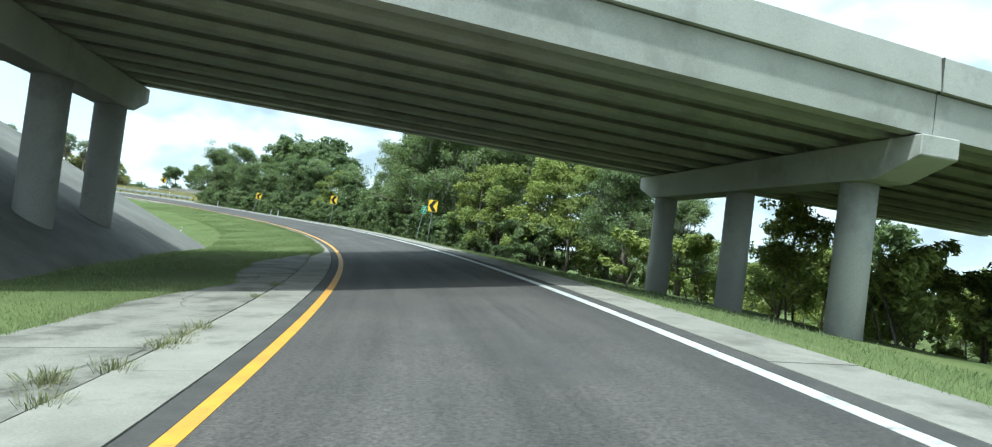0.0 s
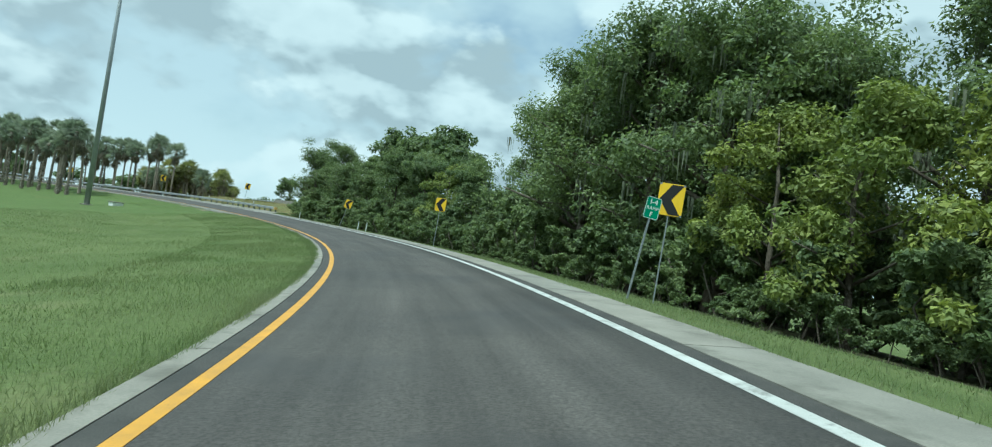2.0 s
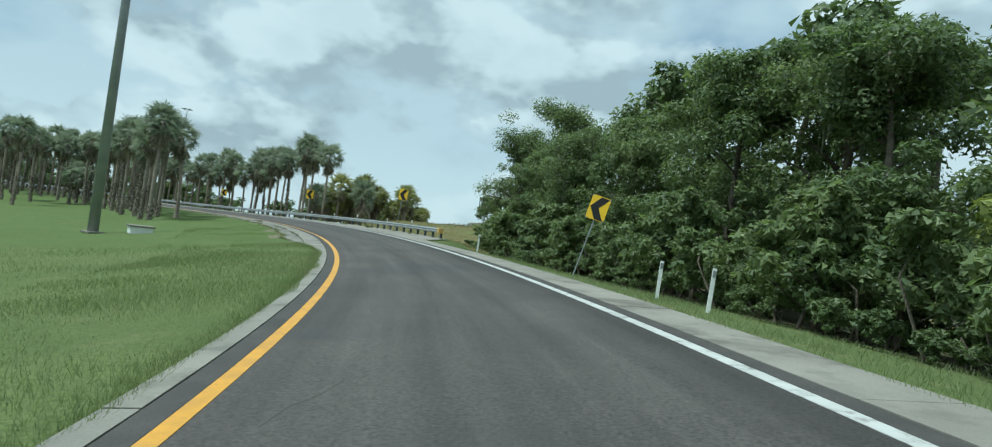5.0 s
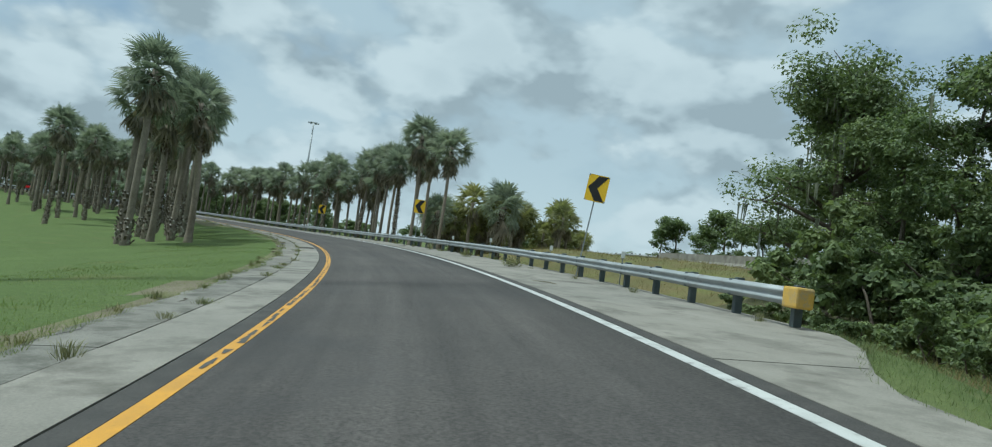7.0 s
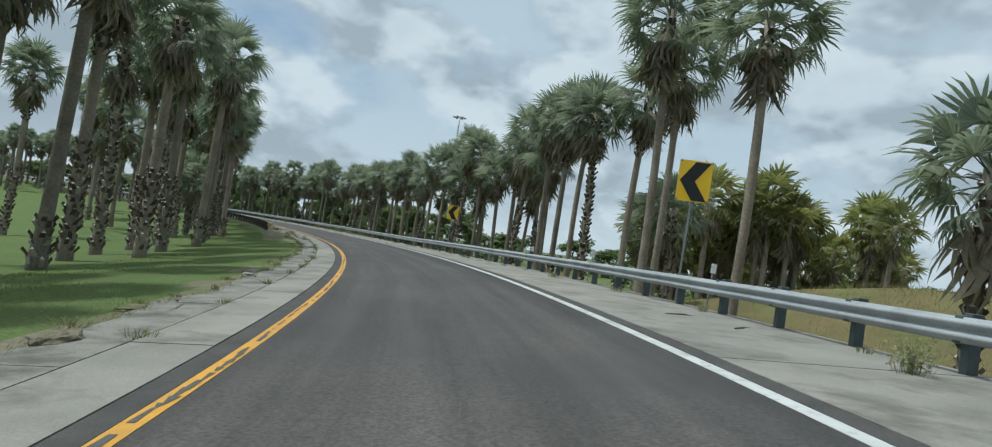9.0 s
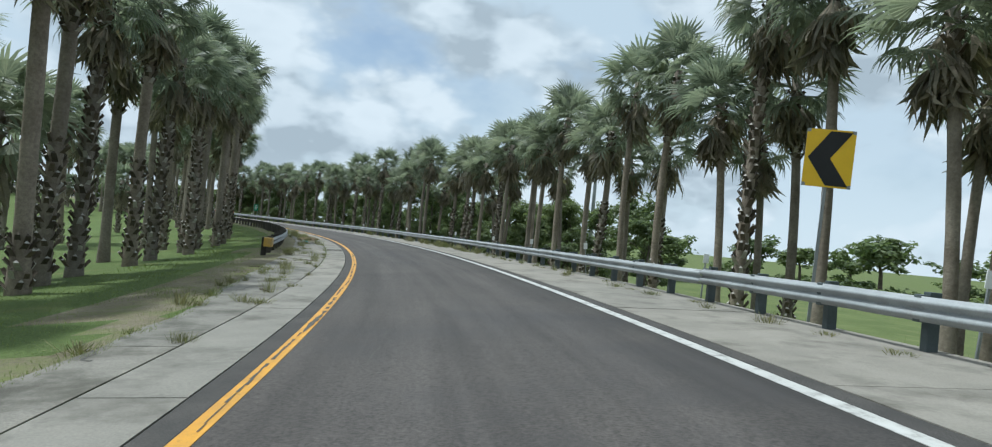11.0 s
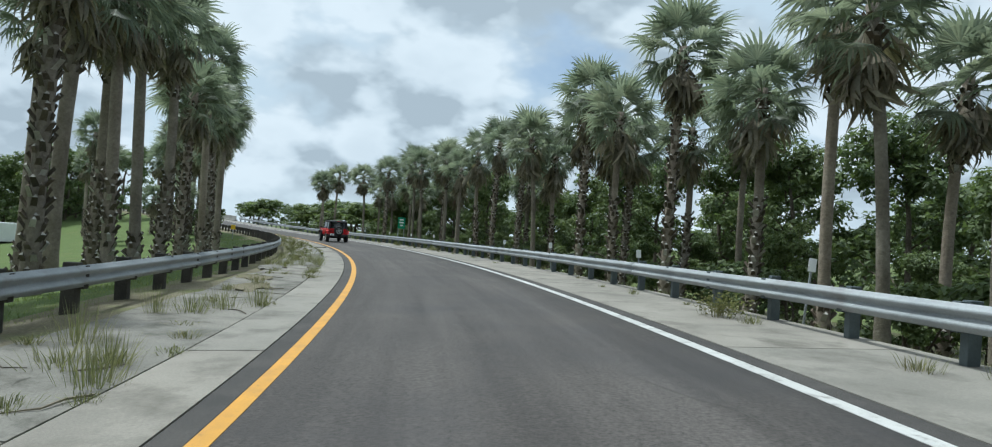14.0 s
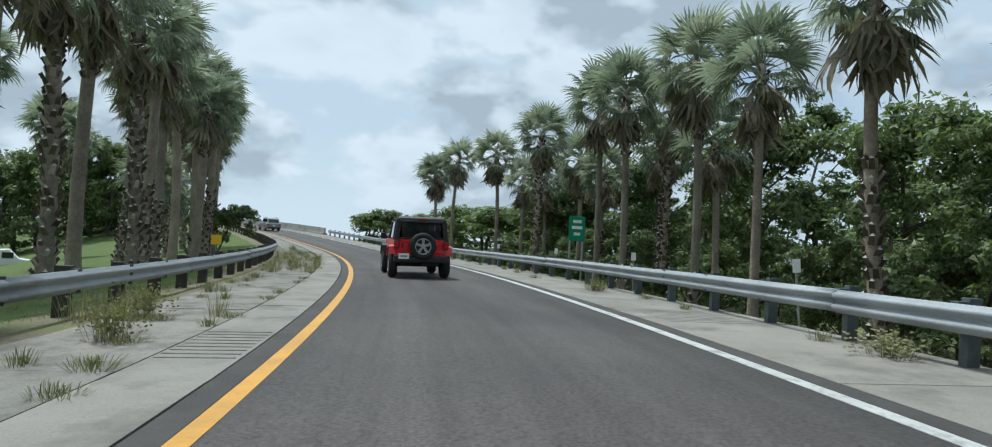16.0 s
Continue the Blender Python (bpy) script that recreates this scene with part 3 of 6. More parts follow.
def build_cracks():
    """Fine cracks in the asphalt and along the painted line."""
    rng = random.Random(8)
    groups = []
    for _ in range(46):
        s, n = rng.uniform(-5, 320), rng.uniform(-1.7, 1.7)
        pts = [(s, n)]
        for _ in range(rng.randint(4, 14)):
            s, n = s + rng.uniform(0.12, 0.5), n + rng.uniform(-0.14, 0.14)
            pts.append((s, max(min(n, 1.85), -1.85)))
        for (sa, na), (sb, nb) in zip(pts, pts[1:]):
            w = rng.uniform(0.003, 0.008)
            v = [road_point(sa, na - w, 0.003), road_point(sa, na + w, 0.003), road_point(sb, nb + w, 0.003), road_point(sb, nb - w, 0.003)]
            groups.append((v, [(0, 1, 2, 3)]))
    s = 126.0
    while s < 226:
        ln = rng.uniform(0.12, 0.45)
        wide = 0.5 + 1.0 * abs(math.sin(s * 0.13 + 0.7 * math.sin(s * 0.31)))
        w0, w1, c = rng.uniform(0.004, 0.03) * wide, rng.uniform(0.004, 0.03) * wide, -2.33 + 0.02 * math.sin(s * 0.9) + rng.uniform(-0.012, 0.012)
        v = [road_point(s, c - w0, 0.009), road_point(s, c + w0, 0.009), road_point(s + ln, c + w1, 0.009), road_point(s + ln, c - w1, 0.009)]
        groups.append((v, [(0, 1, 2, 3)]))
        s += ln + (rng.uniform(0, 0.5) if rng.random() < 0.3 else 0)
    for _ in range(46):
        s = rng.uniform(118, 225) if rng.random() < 0.7 else rng.uniform(-3, 24)
        n = rng.uniform(-4.5, -3.7)
        across = rng.random() < 0.4
        pts = [(s, n)]
        for _ in range(rng.randint(4, 12)):
            s, n = s + (rng.uniform(-0.1, 0.2) if across else rng.uniform(0.1, 0.45)), n + (rng.uniform(-0.2, 0.02) if across else rng.uniform(-0.12, 0.12))
            pts.append((s, min(n, -3.56)))
        for (sa, na), (sb, nb) in zip(pts, pts[1:]):
            w = rng.uniform(0.004, 0.014)
            dx = w if across else 0.0
            v = [road_point(sa - dx, na - w, -0.004), road_point(sa + dx, na + w, -0.004), road_point(sb + dx, nb + w, -0.004), road_point(sb - dx, nb - w, -0.004)]
            groups.append((v, [(0, 1, 2, 3)]))
    ob = piece("cracks", mesh_of("cracks", *joined(*groups), M_SLOT), road, label="fine dark cracks in the asphalt")
    ob["kind"] = "stuff"


build_cracks()

# ---- overpass ----
BRIDGE = Matrix.Translation((-2.6, 21.5, 0.0)) @ Matrix.Rotation(radians(12.0), 4, "Z")   # x across the ramp, y along it
PIER_R, PIER_L = 12.65, -11.0
SKEW = 0.14
Y0, Y1 = -6.7, 10.2
SOFFIT_R, SOFFIT_L = 5.25, 5.35


def soffit(x):
    return SOFFIT_R + (SOFFIT_L - SOFFIT_R) * (PIER_R - x) / (PIER_R - PIER_L)


def beam_along(x0, x1, y, section, steps=1):
    """A prism along x with a section of (y, z) points, z measured from the soffit."""
    verts, faces, k = [], [], len(section)
    for i in range(steps + 1):
        x = x0 + (x1 - x0) * i / steps
        verts += [(x, y + a + SKEW * (x - PIER_R), soffit(x) + b) for a, b in section]
    for i in range(steps):
        for q in range(k):
            q2 = (q + 1) % k
            faces.append((i * k + q, i * k + q2, (i + 1) * k + q2, (i + 1) * k + q))
    faces.append(tuple(range(k))[::-1])
    faces.append(tuple(steps * k + q for q in range(k)))
    return verts, faces


def build_bridge():
    top = new("bridge")
    top.matrix_basis = BRIDGE
    tagged(top, "grey concrete girder overpass on round columns", "bridge")
    girder = [(-0.28, 0), (0.28, 0), (0.28, 0.18), (0.1, 0.36), (0.1, 0.86), (0.3, 1.0), (0.3, 1.15), (-0.3, 1.15), (-0.3, 1.0), (-0.1, 0.86), (-0.1, 0.36), (-0.28, 0.18)]
    spans = [(PIER_L - 7.5, PIER_L - 0.02), (PIER_L + 0.02, PIER_R - 0.02), (PIER_R + 0.02, PIER_R + 24)]
    inner = [Y0 + 0.45 + 0.95 + i * (Y1 - Y0 - 1.9 - 0.9) / 7 for i in range(8)]
    for x0, x1 in spans:
        for y in inner:
            piece("girder", mesh_of("girder", *beam_along(x0, x1, y, girder), M_BRIDGE), top)
        for y in (Y0 + 0.32, Y1 - 0.32):
            sgn = -1 if y < 0 else 1
            face = [(-0.26, 0), (0.26, 0), (0.26, 1.12), (-0.26, 1.12)]
            piece("fascia_beam", mesh_of("fascia_beam", *beam_along(x0, x1, y, face), M_BRIDGE), top)
            wall = [(-0.3, 1.16), (0.34, 1.16), (0.34, 1.42), (0.06, 2.1), (-0.2, 2.1), (-0.28, 1.4)]
            if sgn > 0:
                wall = [(-a, b) for a, b in wall][::-1]
            piece("parapet", mesh_of("parapet", *beam_along(x0 + 0.02, x1 - 0.02, y - sgn * 0.0 + sgn * 0.12, wall), M_BRIDGE), top, label="pale concrete parapet wall")
        deck = [(Y0 + 0.62, 1.16), (Y1 - 0.62, 1.16), (Y1 - 0.62, 1.36), (Y0 + 0.62, 1.36)]
        piece("deck", mesh_of("deck", *beam_along(x0, x1, 0.0, deck), M_BRIDGE), top)
    for px, z in ((PIER_R, SOFFIT_R), (PIER_L, SOFFIT_L)):
        bm = bmesh.new()
        shift = SKEW * (px - PIER_R)
        y0, y1 = Y0 - 0.25 + shift, Y1 + 0.25 + shift
        prof = [(y0, -0.06), (y1, -0.06), (y1, -0.62), (y1 - 1.5, -1.15), (y0 + 1.5, -1.15), (y0, -0.62)]
        verts = [bm.verts.new((px + sx * 0.6, a, z + b)) for sx in (-1, 1) for a, b in prof]
        k = len(prof)
        bm.faces.new(verts[:k]), bm.faces.new(verts[k:][::-1])
        for q in range(k):
            bm.faces.new((verts[q], verts[k + q], verts[k + (q + 1) % k], verts[(q + 1) % k]))
        bmesh.ops.recalc_face_normals(bm, faces=bm.faces[:])
        bmesh.ops.bevel(bm, geom=bm.edges[:], offset=0.03, segments=1, affect="EDGES")
        cap = part("pier_cap", bm, M_BRIDGE, top)
        for y in ((-4.2, 2.1, 8.5) if px > 0 else (-5.0, 0.2, 5.0)):
            foot = FLOOR
            v, f = tube([(px, y, foot), (px, y, 1.5), (px, y, z - 1.14)], [0.53, 0.53, 0.53], 28)
            piece("column", mesh_of("column", v, f, M_BRIDGE, True), top, label="round concrete column")
    # joint lines of the deck above the piers
    for px in (PIER_R, PIER_L):
        bm = bmesh.new()
        box(bm, px, Y0 - 0.02 + SKEW * (px - PIER_R), soffit(px) + 1.6, 0.05, 0.1, 0.95)
        part("joint", bm, M_SLOT, top, "dark open deck joint")
    return top


bridge = build_bridge()


def build_slope_paving():
    """Paved bank under the end span of the overpass."""
    verts, faces, rows, cols = [], [], 9, 15
    for i in range(cols):
        y = Y0 - 5.5 + (Y1 - Y0 + 9.0) * i / (cols - 1)
        for k in range(rows):
            t = k / (rows - 1)
            x = -8.6 - 12.5 * t
            z = -1.15 + 6.2 * t + 0.05 * noise.noise(Vector((x, y, 2)))
            verts.append((x, y, z))
    for i in range(cols):
        y = Y0 - 5.5 + (Y1 - Y0 + 9.0) * i / (cols - 1)
        verts.append((-24.5, y, 5.1))
    for i in range(cols - 1):
        for k in range(rows - 1):
            faces.append((i * rows + k, (i + 1) * rows + k, (i + 1) * rows + k + 1, i * rows + k + 1))
        o = cols * rows
        faces.append((i * rows + rows - 1, (i + 1) * rows + rows - 1, o + i + 1, o + i))
    # closed sides down to the ground
    for i, flip in ((0, False), (cols - 1, True)):
        o = len(verts)
        for k in range(rows):
            x, y, z = verts[i * rows + k]
            verts.append((x - 0.0, y + (3.2 * (k / rows) + 0.8) * (1 if flip else -1), FLOOR))
        for k in range(rows - 1):
            q = (i * rows + k, i * rows + k + 1, o + k + 1, o + k)
            faces.append(q if not flip else q[::-1])
    me = mesh_of("slope_paving", verts, [f[::-1] for f in faces], M_PAVING)
    ob = new("embankment", me)
    ob.matrix_basis = BRIDGE
    return tagged(ob, "stained grey concrete paved bank under the bridge", "embankment", kind="structure")


build_slope_paving()

# ---- guard rails ----
RAIL_N_L = -5.8
W_BEAM = [(0.0, -0.155), (0.0, -0.13), (0.075, -0.10), (0.08, -0.06), (0.012, -0.02), (0.012, 0.02), (0.08, 0.06), (0.075, 0.10), (0.0, 0.13), (0.0, 0.155)]


def build_rail(s0, s1, offset, side, label, material_post, end_cap):
    """A W-beam rail with its posts at an offset (a function of s). side: +1 where the traffic passes on its left."""
    top = new("guard_rail")
    top.matrix_basis = Matrix.Translation(road_point(s0, offset(s0)))
    inv = top.matrix_basis.inverted()
    tagged(top, label, "guard rail", group="guard rails")
    step = 1.905
    count = int((s1 - s0) / step)
    mid = 0.53
    k = len(W_BEAM)
    for q in range(0, count, 8):
        verts, faces = [], []
        fine = 2
        a, b = s0 + q * step, s0 + min(q + 8, count) * step
        m = max(int((b - a) / step) * fine, 1)
        wob = random.uniform(-0.015, 0.015)
        for i in range(m + 1):
            s = a + (b - a) * i / m
            n = offset(s)
            for depth, dz in W_BEAM:
                p = road_point(s, n - side * (0.12 + depth))
                base = road_point(s, n).z
                dent = 0.012 * noise.noise(Vector((s * 0.4, n, 1))) + wob
                verts.append(inv @ Vector((p.x, p.y, base + mid + dz + dent)))
        for i in range(m):
            for j in range(k - 1):
                faces.append((i * k + j, (i + 1) * k + j, (i + 1) * k + j + 1, i * k + j + 1))
        me = mesh_of("rail_beam", verts, faces, M_STEEL, True)
        ob = piece("rail_beam", me, top)
        sol = ob.modifiers.new("thickness", "SOLIDIFY")
        sol.thickness = 0.006
    bm = bmesh.new()
    box(bm, 0, 0, 0.0, 0.2 if material_post is M_POSTWOOD else 0.16, 0.17 if material_post is M_POSTWOOD else 0.12, 1.5, 0.012)
    post = bpy.data.meshes.new("post")
    bm.to_mesh(post)
    bm.free()
    post.materials.append(material_post)
    bm = bmesh.new()
    box(bm, 0, 0, 0, 0.13, 0.12, 0.34, 0.01)
    block = bpy.data.meshes.new("spacer_block")
    bm.to_mesh(block)
    bm.free()
    block.materials.append(material_post)
    for i in range(count + 1):
        s = s0 + i * step
        n = offset(s)
        m = inv @ road_pose(s, n + side * 0.08) @ Matrix.Rotation(radians(random.uniform(-1.5, 1.5)), 4, "Y")
        piece("post", post, top, m @ Matrix.Translation((0, 0, -0.02 + random.uniform(-0.015, 0.02))))
        piece("spacer_block", block, top, m @ Matrix.Translation((-side * 0.145, 0, mid)))
    if end_cap:
        s = s0 - 0.25
        bm = bmesh.new()
        box(bm, 0, 0, 0, 0.34, 0.42, 0.36, 0.04)
        part("end_terminal", bm, M_TERMINAL, top, "yellow impact head with a worn face", m=inv @ road_pose(s, offset(s0) - side * 0.1, mid))
    return top


build_rail(130.7, 374.0, rail_r, 1, "long galvanised steel W-beam guard rail on dark posts", M_POST, True)
build_rail(222.0, 430.0, lambda s: RAIL_N_L, -1, "galvanised steel guard rail on dark timber posts", M_POSTWOOD, True)

# ---- chevron signs ----
def sign_post(bm_name, h, parent, m=None):
    bm = bmesh.new()
    box(bm, -0.02, 0.03, h / 2 - 0.3, 0.006, 0.05, h + 0.6)
    box(bm, 0.02, 0.03, h / 2 - 0.3, 0.006, 0.05, h + 0.6)
    box(bm, 0.0, 0.008, h / 2 - 0.3, 0.046, 0.006, h + 0.6)
    return part(bm_name, bm, M_POLE, parent, "grey steel channel post", m=m)


def build_chevron():
    top = new("chevron_sign")
    tagged(top, "yellow chevron sign with black arrow on a leaning steel post", "road sign", group="chevron signs along the curve")
    w, h, lift = 0.76, 0.97, 2.33
    sign_post("post", lift + h - 0.05, top)
    bm = bmesh.new()
    box(bm, 0, -0.004, lift + h / 2, w, 0.006, h)
    plate = part("plate", bm, M_POLE, top)
    bm = bmesh.new()
    box(bm, 0, -0.011, lift + h / 2, w - 0.004, 0.004, h - 0.004)
    bmesh.ops.bevel(bm, geom=[e for e in bm.edges if abs(e.verts[0].co.y - e.verts[1].co.y) > 0.003], offset=0.06, segments=3, affect="EDGES")
    part("face", bm, M_SIGNYEL, plate, "reflective yellow face")
    bm = bmesh.new()
    t = 0.30
    pts = [(0.33 - t * 0.0, h / 2 - 0.03), (0.33 - t * 1.15, h / 2 - 0.03), (-0.33, 0.0), (0.33 - t * 1.15, -h / 2 + 0.03), (0.33, -h / 2 + 0.03), (-0.33 + t * 1.15, 0.0)]
    front = [bm.verts.new((x, -0.019, lift + h / 2 + z)) for x, z in pts]
    back = [bm.verts.new((x, -0.014, lift + h / 2 + z)) for x, z in pts]
    for a, b, c, d in ((0, 1, 2, 5), (5, 2, 3, 4)):
        bm.faces.new([front[i] for i in (a, b, c, d)])
    for i in range(6):
        j = (i + 1) % 6
        bm.faces.new((front[j], front[i], back[i], back[j]))
    bmesh.ops.recalc_face_normals(bm, faces=bm.faces[:])
    part("arrow", bm, M_BLACK, plate, "black chevron arrow pointing left")
    return top


CHEVRONS = [(52.9, 6.85, 0.33, 2.0, 24.0, 0.96), (82.4, 6.37, 0.3, 2.0, 22.0, 1.0), (111.0, 6.87, 0.0, 14.0, 30.0, 1.0), (142.1, 6.05, 0.45, 6.0, 24.0, 0.96), (172.3, 6.35, 0.1, 1.0, 20.0, 1.12), (205.0, 6.3, 0.0, 2.0, 22.0, 1.1)]
first = build_chevron()
for i, (s, n, dz, lean, turn, size) in enumerate(CHEVRONS):
    m = road_pose(s, n, dz, radians(-turn)) @ Matrix.Rotation(radians(lean), 4, "Y") @ Matrix.Scale(size, 4)
    if i == 0:
        first.matrix_basis = m
    else:
        copy_thing(first, m).matrix_basis = m


def text_mesh(name, words, size, material, parent, m):
    cu = bpy.data.curves.new(name, "FONT")
    cu.body, cu.size, cu.align_x, cu.align_y, cu.extrude = words, size, "CENTER", "CENTER", 0.002
    tmp = bpy.data.objects.new(name, cu)
    me = bpy.data.meshes.new_from_object(tmp)
    bpy.data.objects.remove(tmp)
    me.materials.clear()
    me.materials.append(material)
    return piece(name, me, parent, m)


def build_ramp_sign():
    top = new("ramp_sign")
    tagged(top, "small green ramp marker sign with white lettering on a post", "road sign")
    w, h, lift = 0.42, 0.6, 2.1
    sign_post("post", lift + h - 0.05, top)
    bm = bmesh.new()
    box(bm, 0, -0.006, lift + h / 2, w, 0.008, h)
    bmesh.ops.bevel(bm, geom=[e for e in bm.edges if abs(e.verts[0].co.y - e.verts[1].co.y) > 0.003], offset=0.04, segments=3, affect="EDGES")
    plate = part("plate", bm, M_SIGNGREEN, top)
    flat = Matrix.Rotation(radians(90), 4, "X")
    for words, z, size in (("I-4", 0.46, 0.2), ("RAMP", 0.29, 0.13), ("F", 0.12, 0.19)):
        text_mesh("lettering", words, size, M_SIGNWHITE, plate, Matrix.Translation((0, -0.013, lift + z)) @ flat)
    bm = bmesh.new()
    for x, z, sx, sz in ((0, 0.585, w - 0.05, 0.012), (0, 0.015, w - 0.05, 0.012), (-w / 2 + 0.015, 0.3, 0.012, h - 0.06), (w / 2 - 0.015, 0.3, 0.012, h - 0.06)):
        box(bm, x, -0.012, lift + z, sx, 0.004, sz)
    part("border", bm, M_SIGNWHITE, plate)
    top.matrix_basis = road_pose(51.8, 5.58, 0.12, radians(-6)) @ Matrix.Rotation(radians(8), 4, "Y")
    return top


build_ramp_sign()

# ---- palms ----
def fan_leaf(rng, length, droop, split=17, stalk_part=0.5, limp=0.3, open_to=115):
    """One fan leaf: a stalk, a pleated palm that is whole to its middle, and split tips that hang. Points along +x, z up."""
    verts, faces = [], []
    stalk = length * stalk_part * rng.uniform(0.92, 1.08)
    w = 0.022
    segs = 2
    pts = [Vector((stalk * i / segs, 0, -droop * 0.22 * stalk * (i / segs) ** 2)) for i in range(segs + 1)]
    for i, p in enumerate(pts):
        ww = w * (1.3 - 0.6 * i / segs)
        verts += [p + Vector((0, -ww, 0)), p + Vector((0, ww, 0.0)), p + Vector((0, 0, -ww))]
    for i in range(segs):
        a, b = i * 3, (i + 1) * 3
        for k in range(3):
            k2 = (k + 1) % 3
            faces.append((a + k, a + k2, b + k2, b + k))
    hub = pts[-1]
    r = length - stalk
    spread = radians(open_to * rng.uniform(0.9, 1.1))
    step = 2 * spread / split

    def on(ang, q, up=0.0):
        """A point of the fan at an angle and a part of its radius."""
        side = abs(ang) / spread
        reach = r * (1.0 - 0.22 * side * side)
        z = -droop * (0.10 * q * q + 0.5 * max(q - 0.55, 0.0) ** 1.5 * 2.0) * reach - limp * side * side * q * reach * 0.9 + up
        return hub + Vector((math.cos(ang) * q * reach, math.sin(ang) * q * reach, z))

    for i in range(split):
        a0, a1 = -spread + step * i, -spread + step * (i + 1)
        am = (a0 + a1) / 2
        o = len(verts)
        lift = 0.10 * r * step
        k = rng.uniform(0.86, 1.12)
        sway = rng.uniform(-0.35, 0.35) * step
        n = step * 0.19
        verts += [hub, on(a0, 0.5), on(am, 0.5, lift), on(a1, 0.5), on(am - n + sway, 0.8 * k), on(am + n + sway, 0.8 * k), on(am + sway * 2, 1.0 * k, -0.12 * droop * r * rng.random())]
        faces += [(o, o + 1, o + 2), (o, o + 2, o + 3), (o + 1, o + 4, o + 5), (o + 1, o + 5, o + 3), (o + 4, o + 6, o + 5)]
    return verts, faces


def land(x, y):
    """Height of the ground at a place away from the ramp."""
    i = int(np.argmin((_x - x) ** 2 + (_y - y) ** 2))
    return terrain(float(_s[i]), (x - _x[i]) * math.cos(_head[i]) + (y - _y[i]) * math.sin(_head[i]))


def placed(group, m):
    v, f = group
    return [m @ Vector(p) for p in v], f


def build_palm(seed, tall, lean, leaves, skirt, boots, blades=20, label="", crown_mat=None, girth=1.0, reach=1.0):
    rng = random.Random(seed)
    top = new("palm_tree")
    tagged(top, label or ("tall fan palm with a brown skirt of dead fronds" if skirt > 8 else "slender fan palm with a bare grey trunk"), "palm tree", group="fan palms along the ramp")
    pts, rad = [], []
    steps = 12
    bend = rng.uniform(-0.5, 0.5)
    for i in range(steps + 1):
        t = i / steps
        x = lean * tall * t + bend * math.sin(t * math.pi) * 0.5
        y = 0.3 * bend * t
        pts.append(Vector((x, y, -0.6 + (tall + 0.6) * t)))
        rad.append(0.29 - 0.09 * ramp01(t, 0, 0.22) - 0.03 * t + 0.03 * ramp01(t, 0.85, 1.0) + rng.uniform(-0.006, 0.006))
    rad = [q * girth for q in rad]
    piece("trunk", mesh_of("trunk", *tube(pts, rad, 10), M_TRUNK, True), top, label="grey ringed trunk")
    crown = pts[-1]

    def on_trunk(z):
        t = (z + 0.6) / (tall + 0.6)
        i = min(int(t * steps), steps - 1)
        u = t * steps - i
        return pts[i].lerp(pts[i + 1], u), rad[i] * (1 - u) + rad[i + 1] * u

    groups, cut = [], []
    # old leaf bases, crossed round the trunk, with pale cut ends
    for z0, z1 in boots:
        z = z0
        k = 0
        while z < z1:
            for j in range(5):
                a = j * math.pi / 2.5 + k * 0.63 + rng.uniform(-0.15, 0.15)
                c, r = on_trunk(z + rng.uniform(-0.06, 0.06))
                d = Vector((math.cos(a), math.sin(a), 0))
                s = Vector((-d.y, d.x, 0)) * (1 if (j + k) % 2 else -1)
                ln = rng.uniform(0.18, 0.34)
                b0 = c + d * (r - 0.03)
                tip = b0 + d * ln * rng.uniform(0.35, 0.7) + Vector((0, 0, ln * 0.8)) + s * ln * 0.25
                h = 0.075
                o = [b0 - s * h, b0 + s * h, b0 + s * h * 0.5 + Vector((0, 0, 0.12)), tip - s * 0.06, tip + s * 0.06, tip + d * -0.05 + Vector((0, 0, 0.07))]
                groups.append((o, [(0, 1, 4, 3), (1, 2, 5, 4), (2, 0, 3, 5), (3, 4, 5)]))
                cut += [1 if rng.random() < 0.22 else 0, 0, 0, 1 if rng.random() < 0.65 else 0]
            z += 0.25
            k += 1
    if groups:
        me = mesh_of("leaf_stubble", *joined(*groups), M_BOOT)
        me.materials.append(M_BOOT_END)
        me.polygons.foreach_set("material_index", cut)
        piece("leaf_stubble", me, top, label="brown criss-cross stubs of old leaf bases with pale cut ends")["kind"] = "stuff"
    green, dead = [], []
    for i in range(leaves):
        t = (i + 0.5) / leaves
        az = i * 2.39996 + rng.uniform(-0.25, 0.25)
        el = radians(84 - 112 * t ** 0.9 + rng.uniform(-9, 9))
        ln = reach * rng.uniform(1.85, 2.3) * (0.86 + 0.2 * math.sin(math.pi * min(t + 0.2, 1)))
        droop = 0.45 + 0.75 * t
        m = Matrix.Translation(crown + Vector((0, 0, -0.5 * t))) @ Matrix.Rotation(az, 4, "Z") @ Matrix.Rotation(-el, 4, "Y") @ Matrix.Rotation(rng.uniform(-0.6, 0.6), 4, "X")
        green.append(placed(fan_leaf(rng, ln, droop, blades), m))
    for i in range(skirt):
        az = i * 2.39996 + rng.uniform(-0.3, 0.3)
        el = radians(rng.uniform(-88, -66) if i > skirt // 4 else rng.uniform(-68, -40))
        ln = rng.uniform(1.5, 2.35)
        m = Matrix.Translation(crown + Vector((0, 0, -0.3 - rng.random() * 0.6))) @ Matrix.Rotation(az, 4, "Z") @ Matrix.Rotation(-el, 4, "Y") @ Matrix.Rotation(rng.uniform(-0.5, 0.5), 4, "X")
        dead.append(placed(fan_leaf(rng, ln, 0.5, 7, 0.3, 0.4, 38), m))
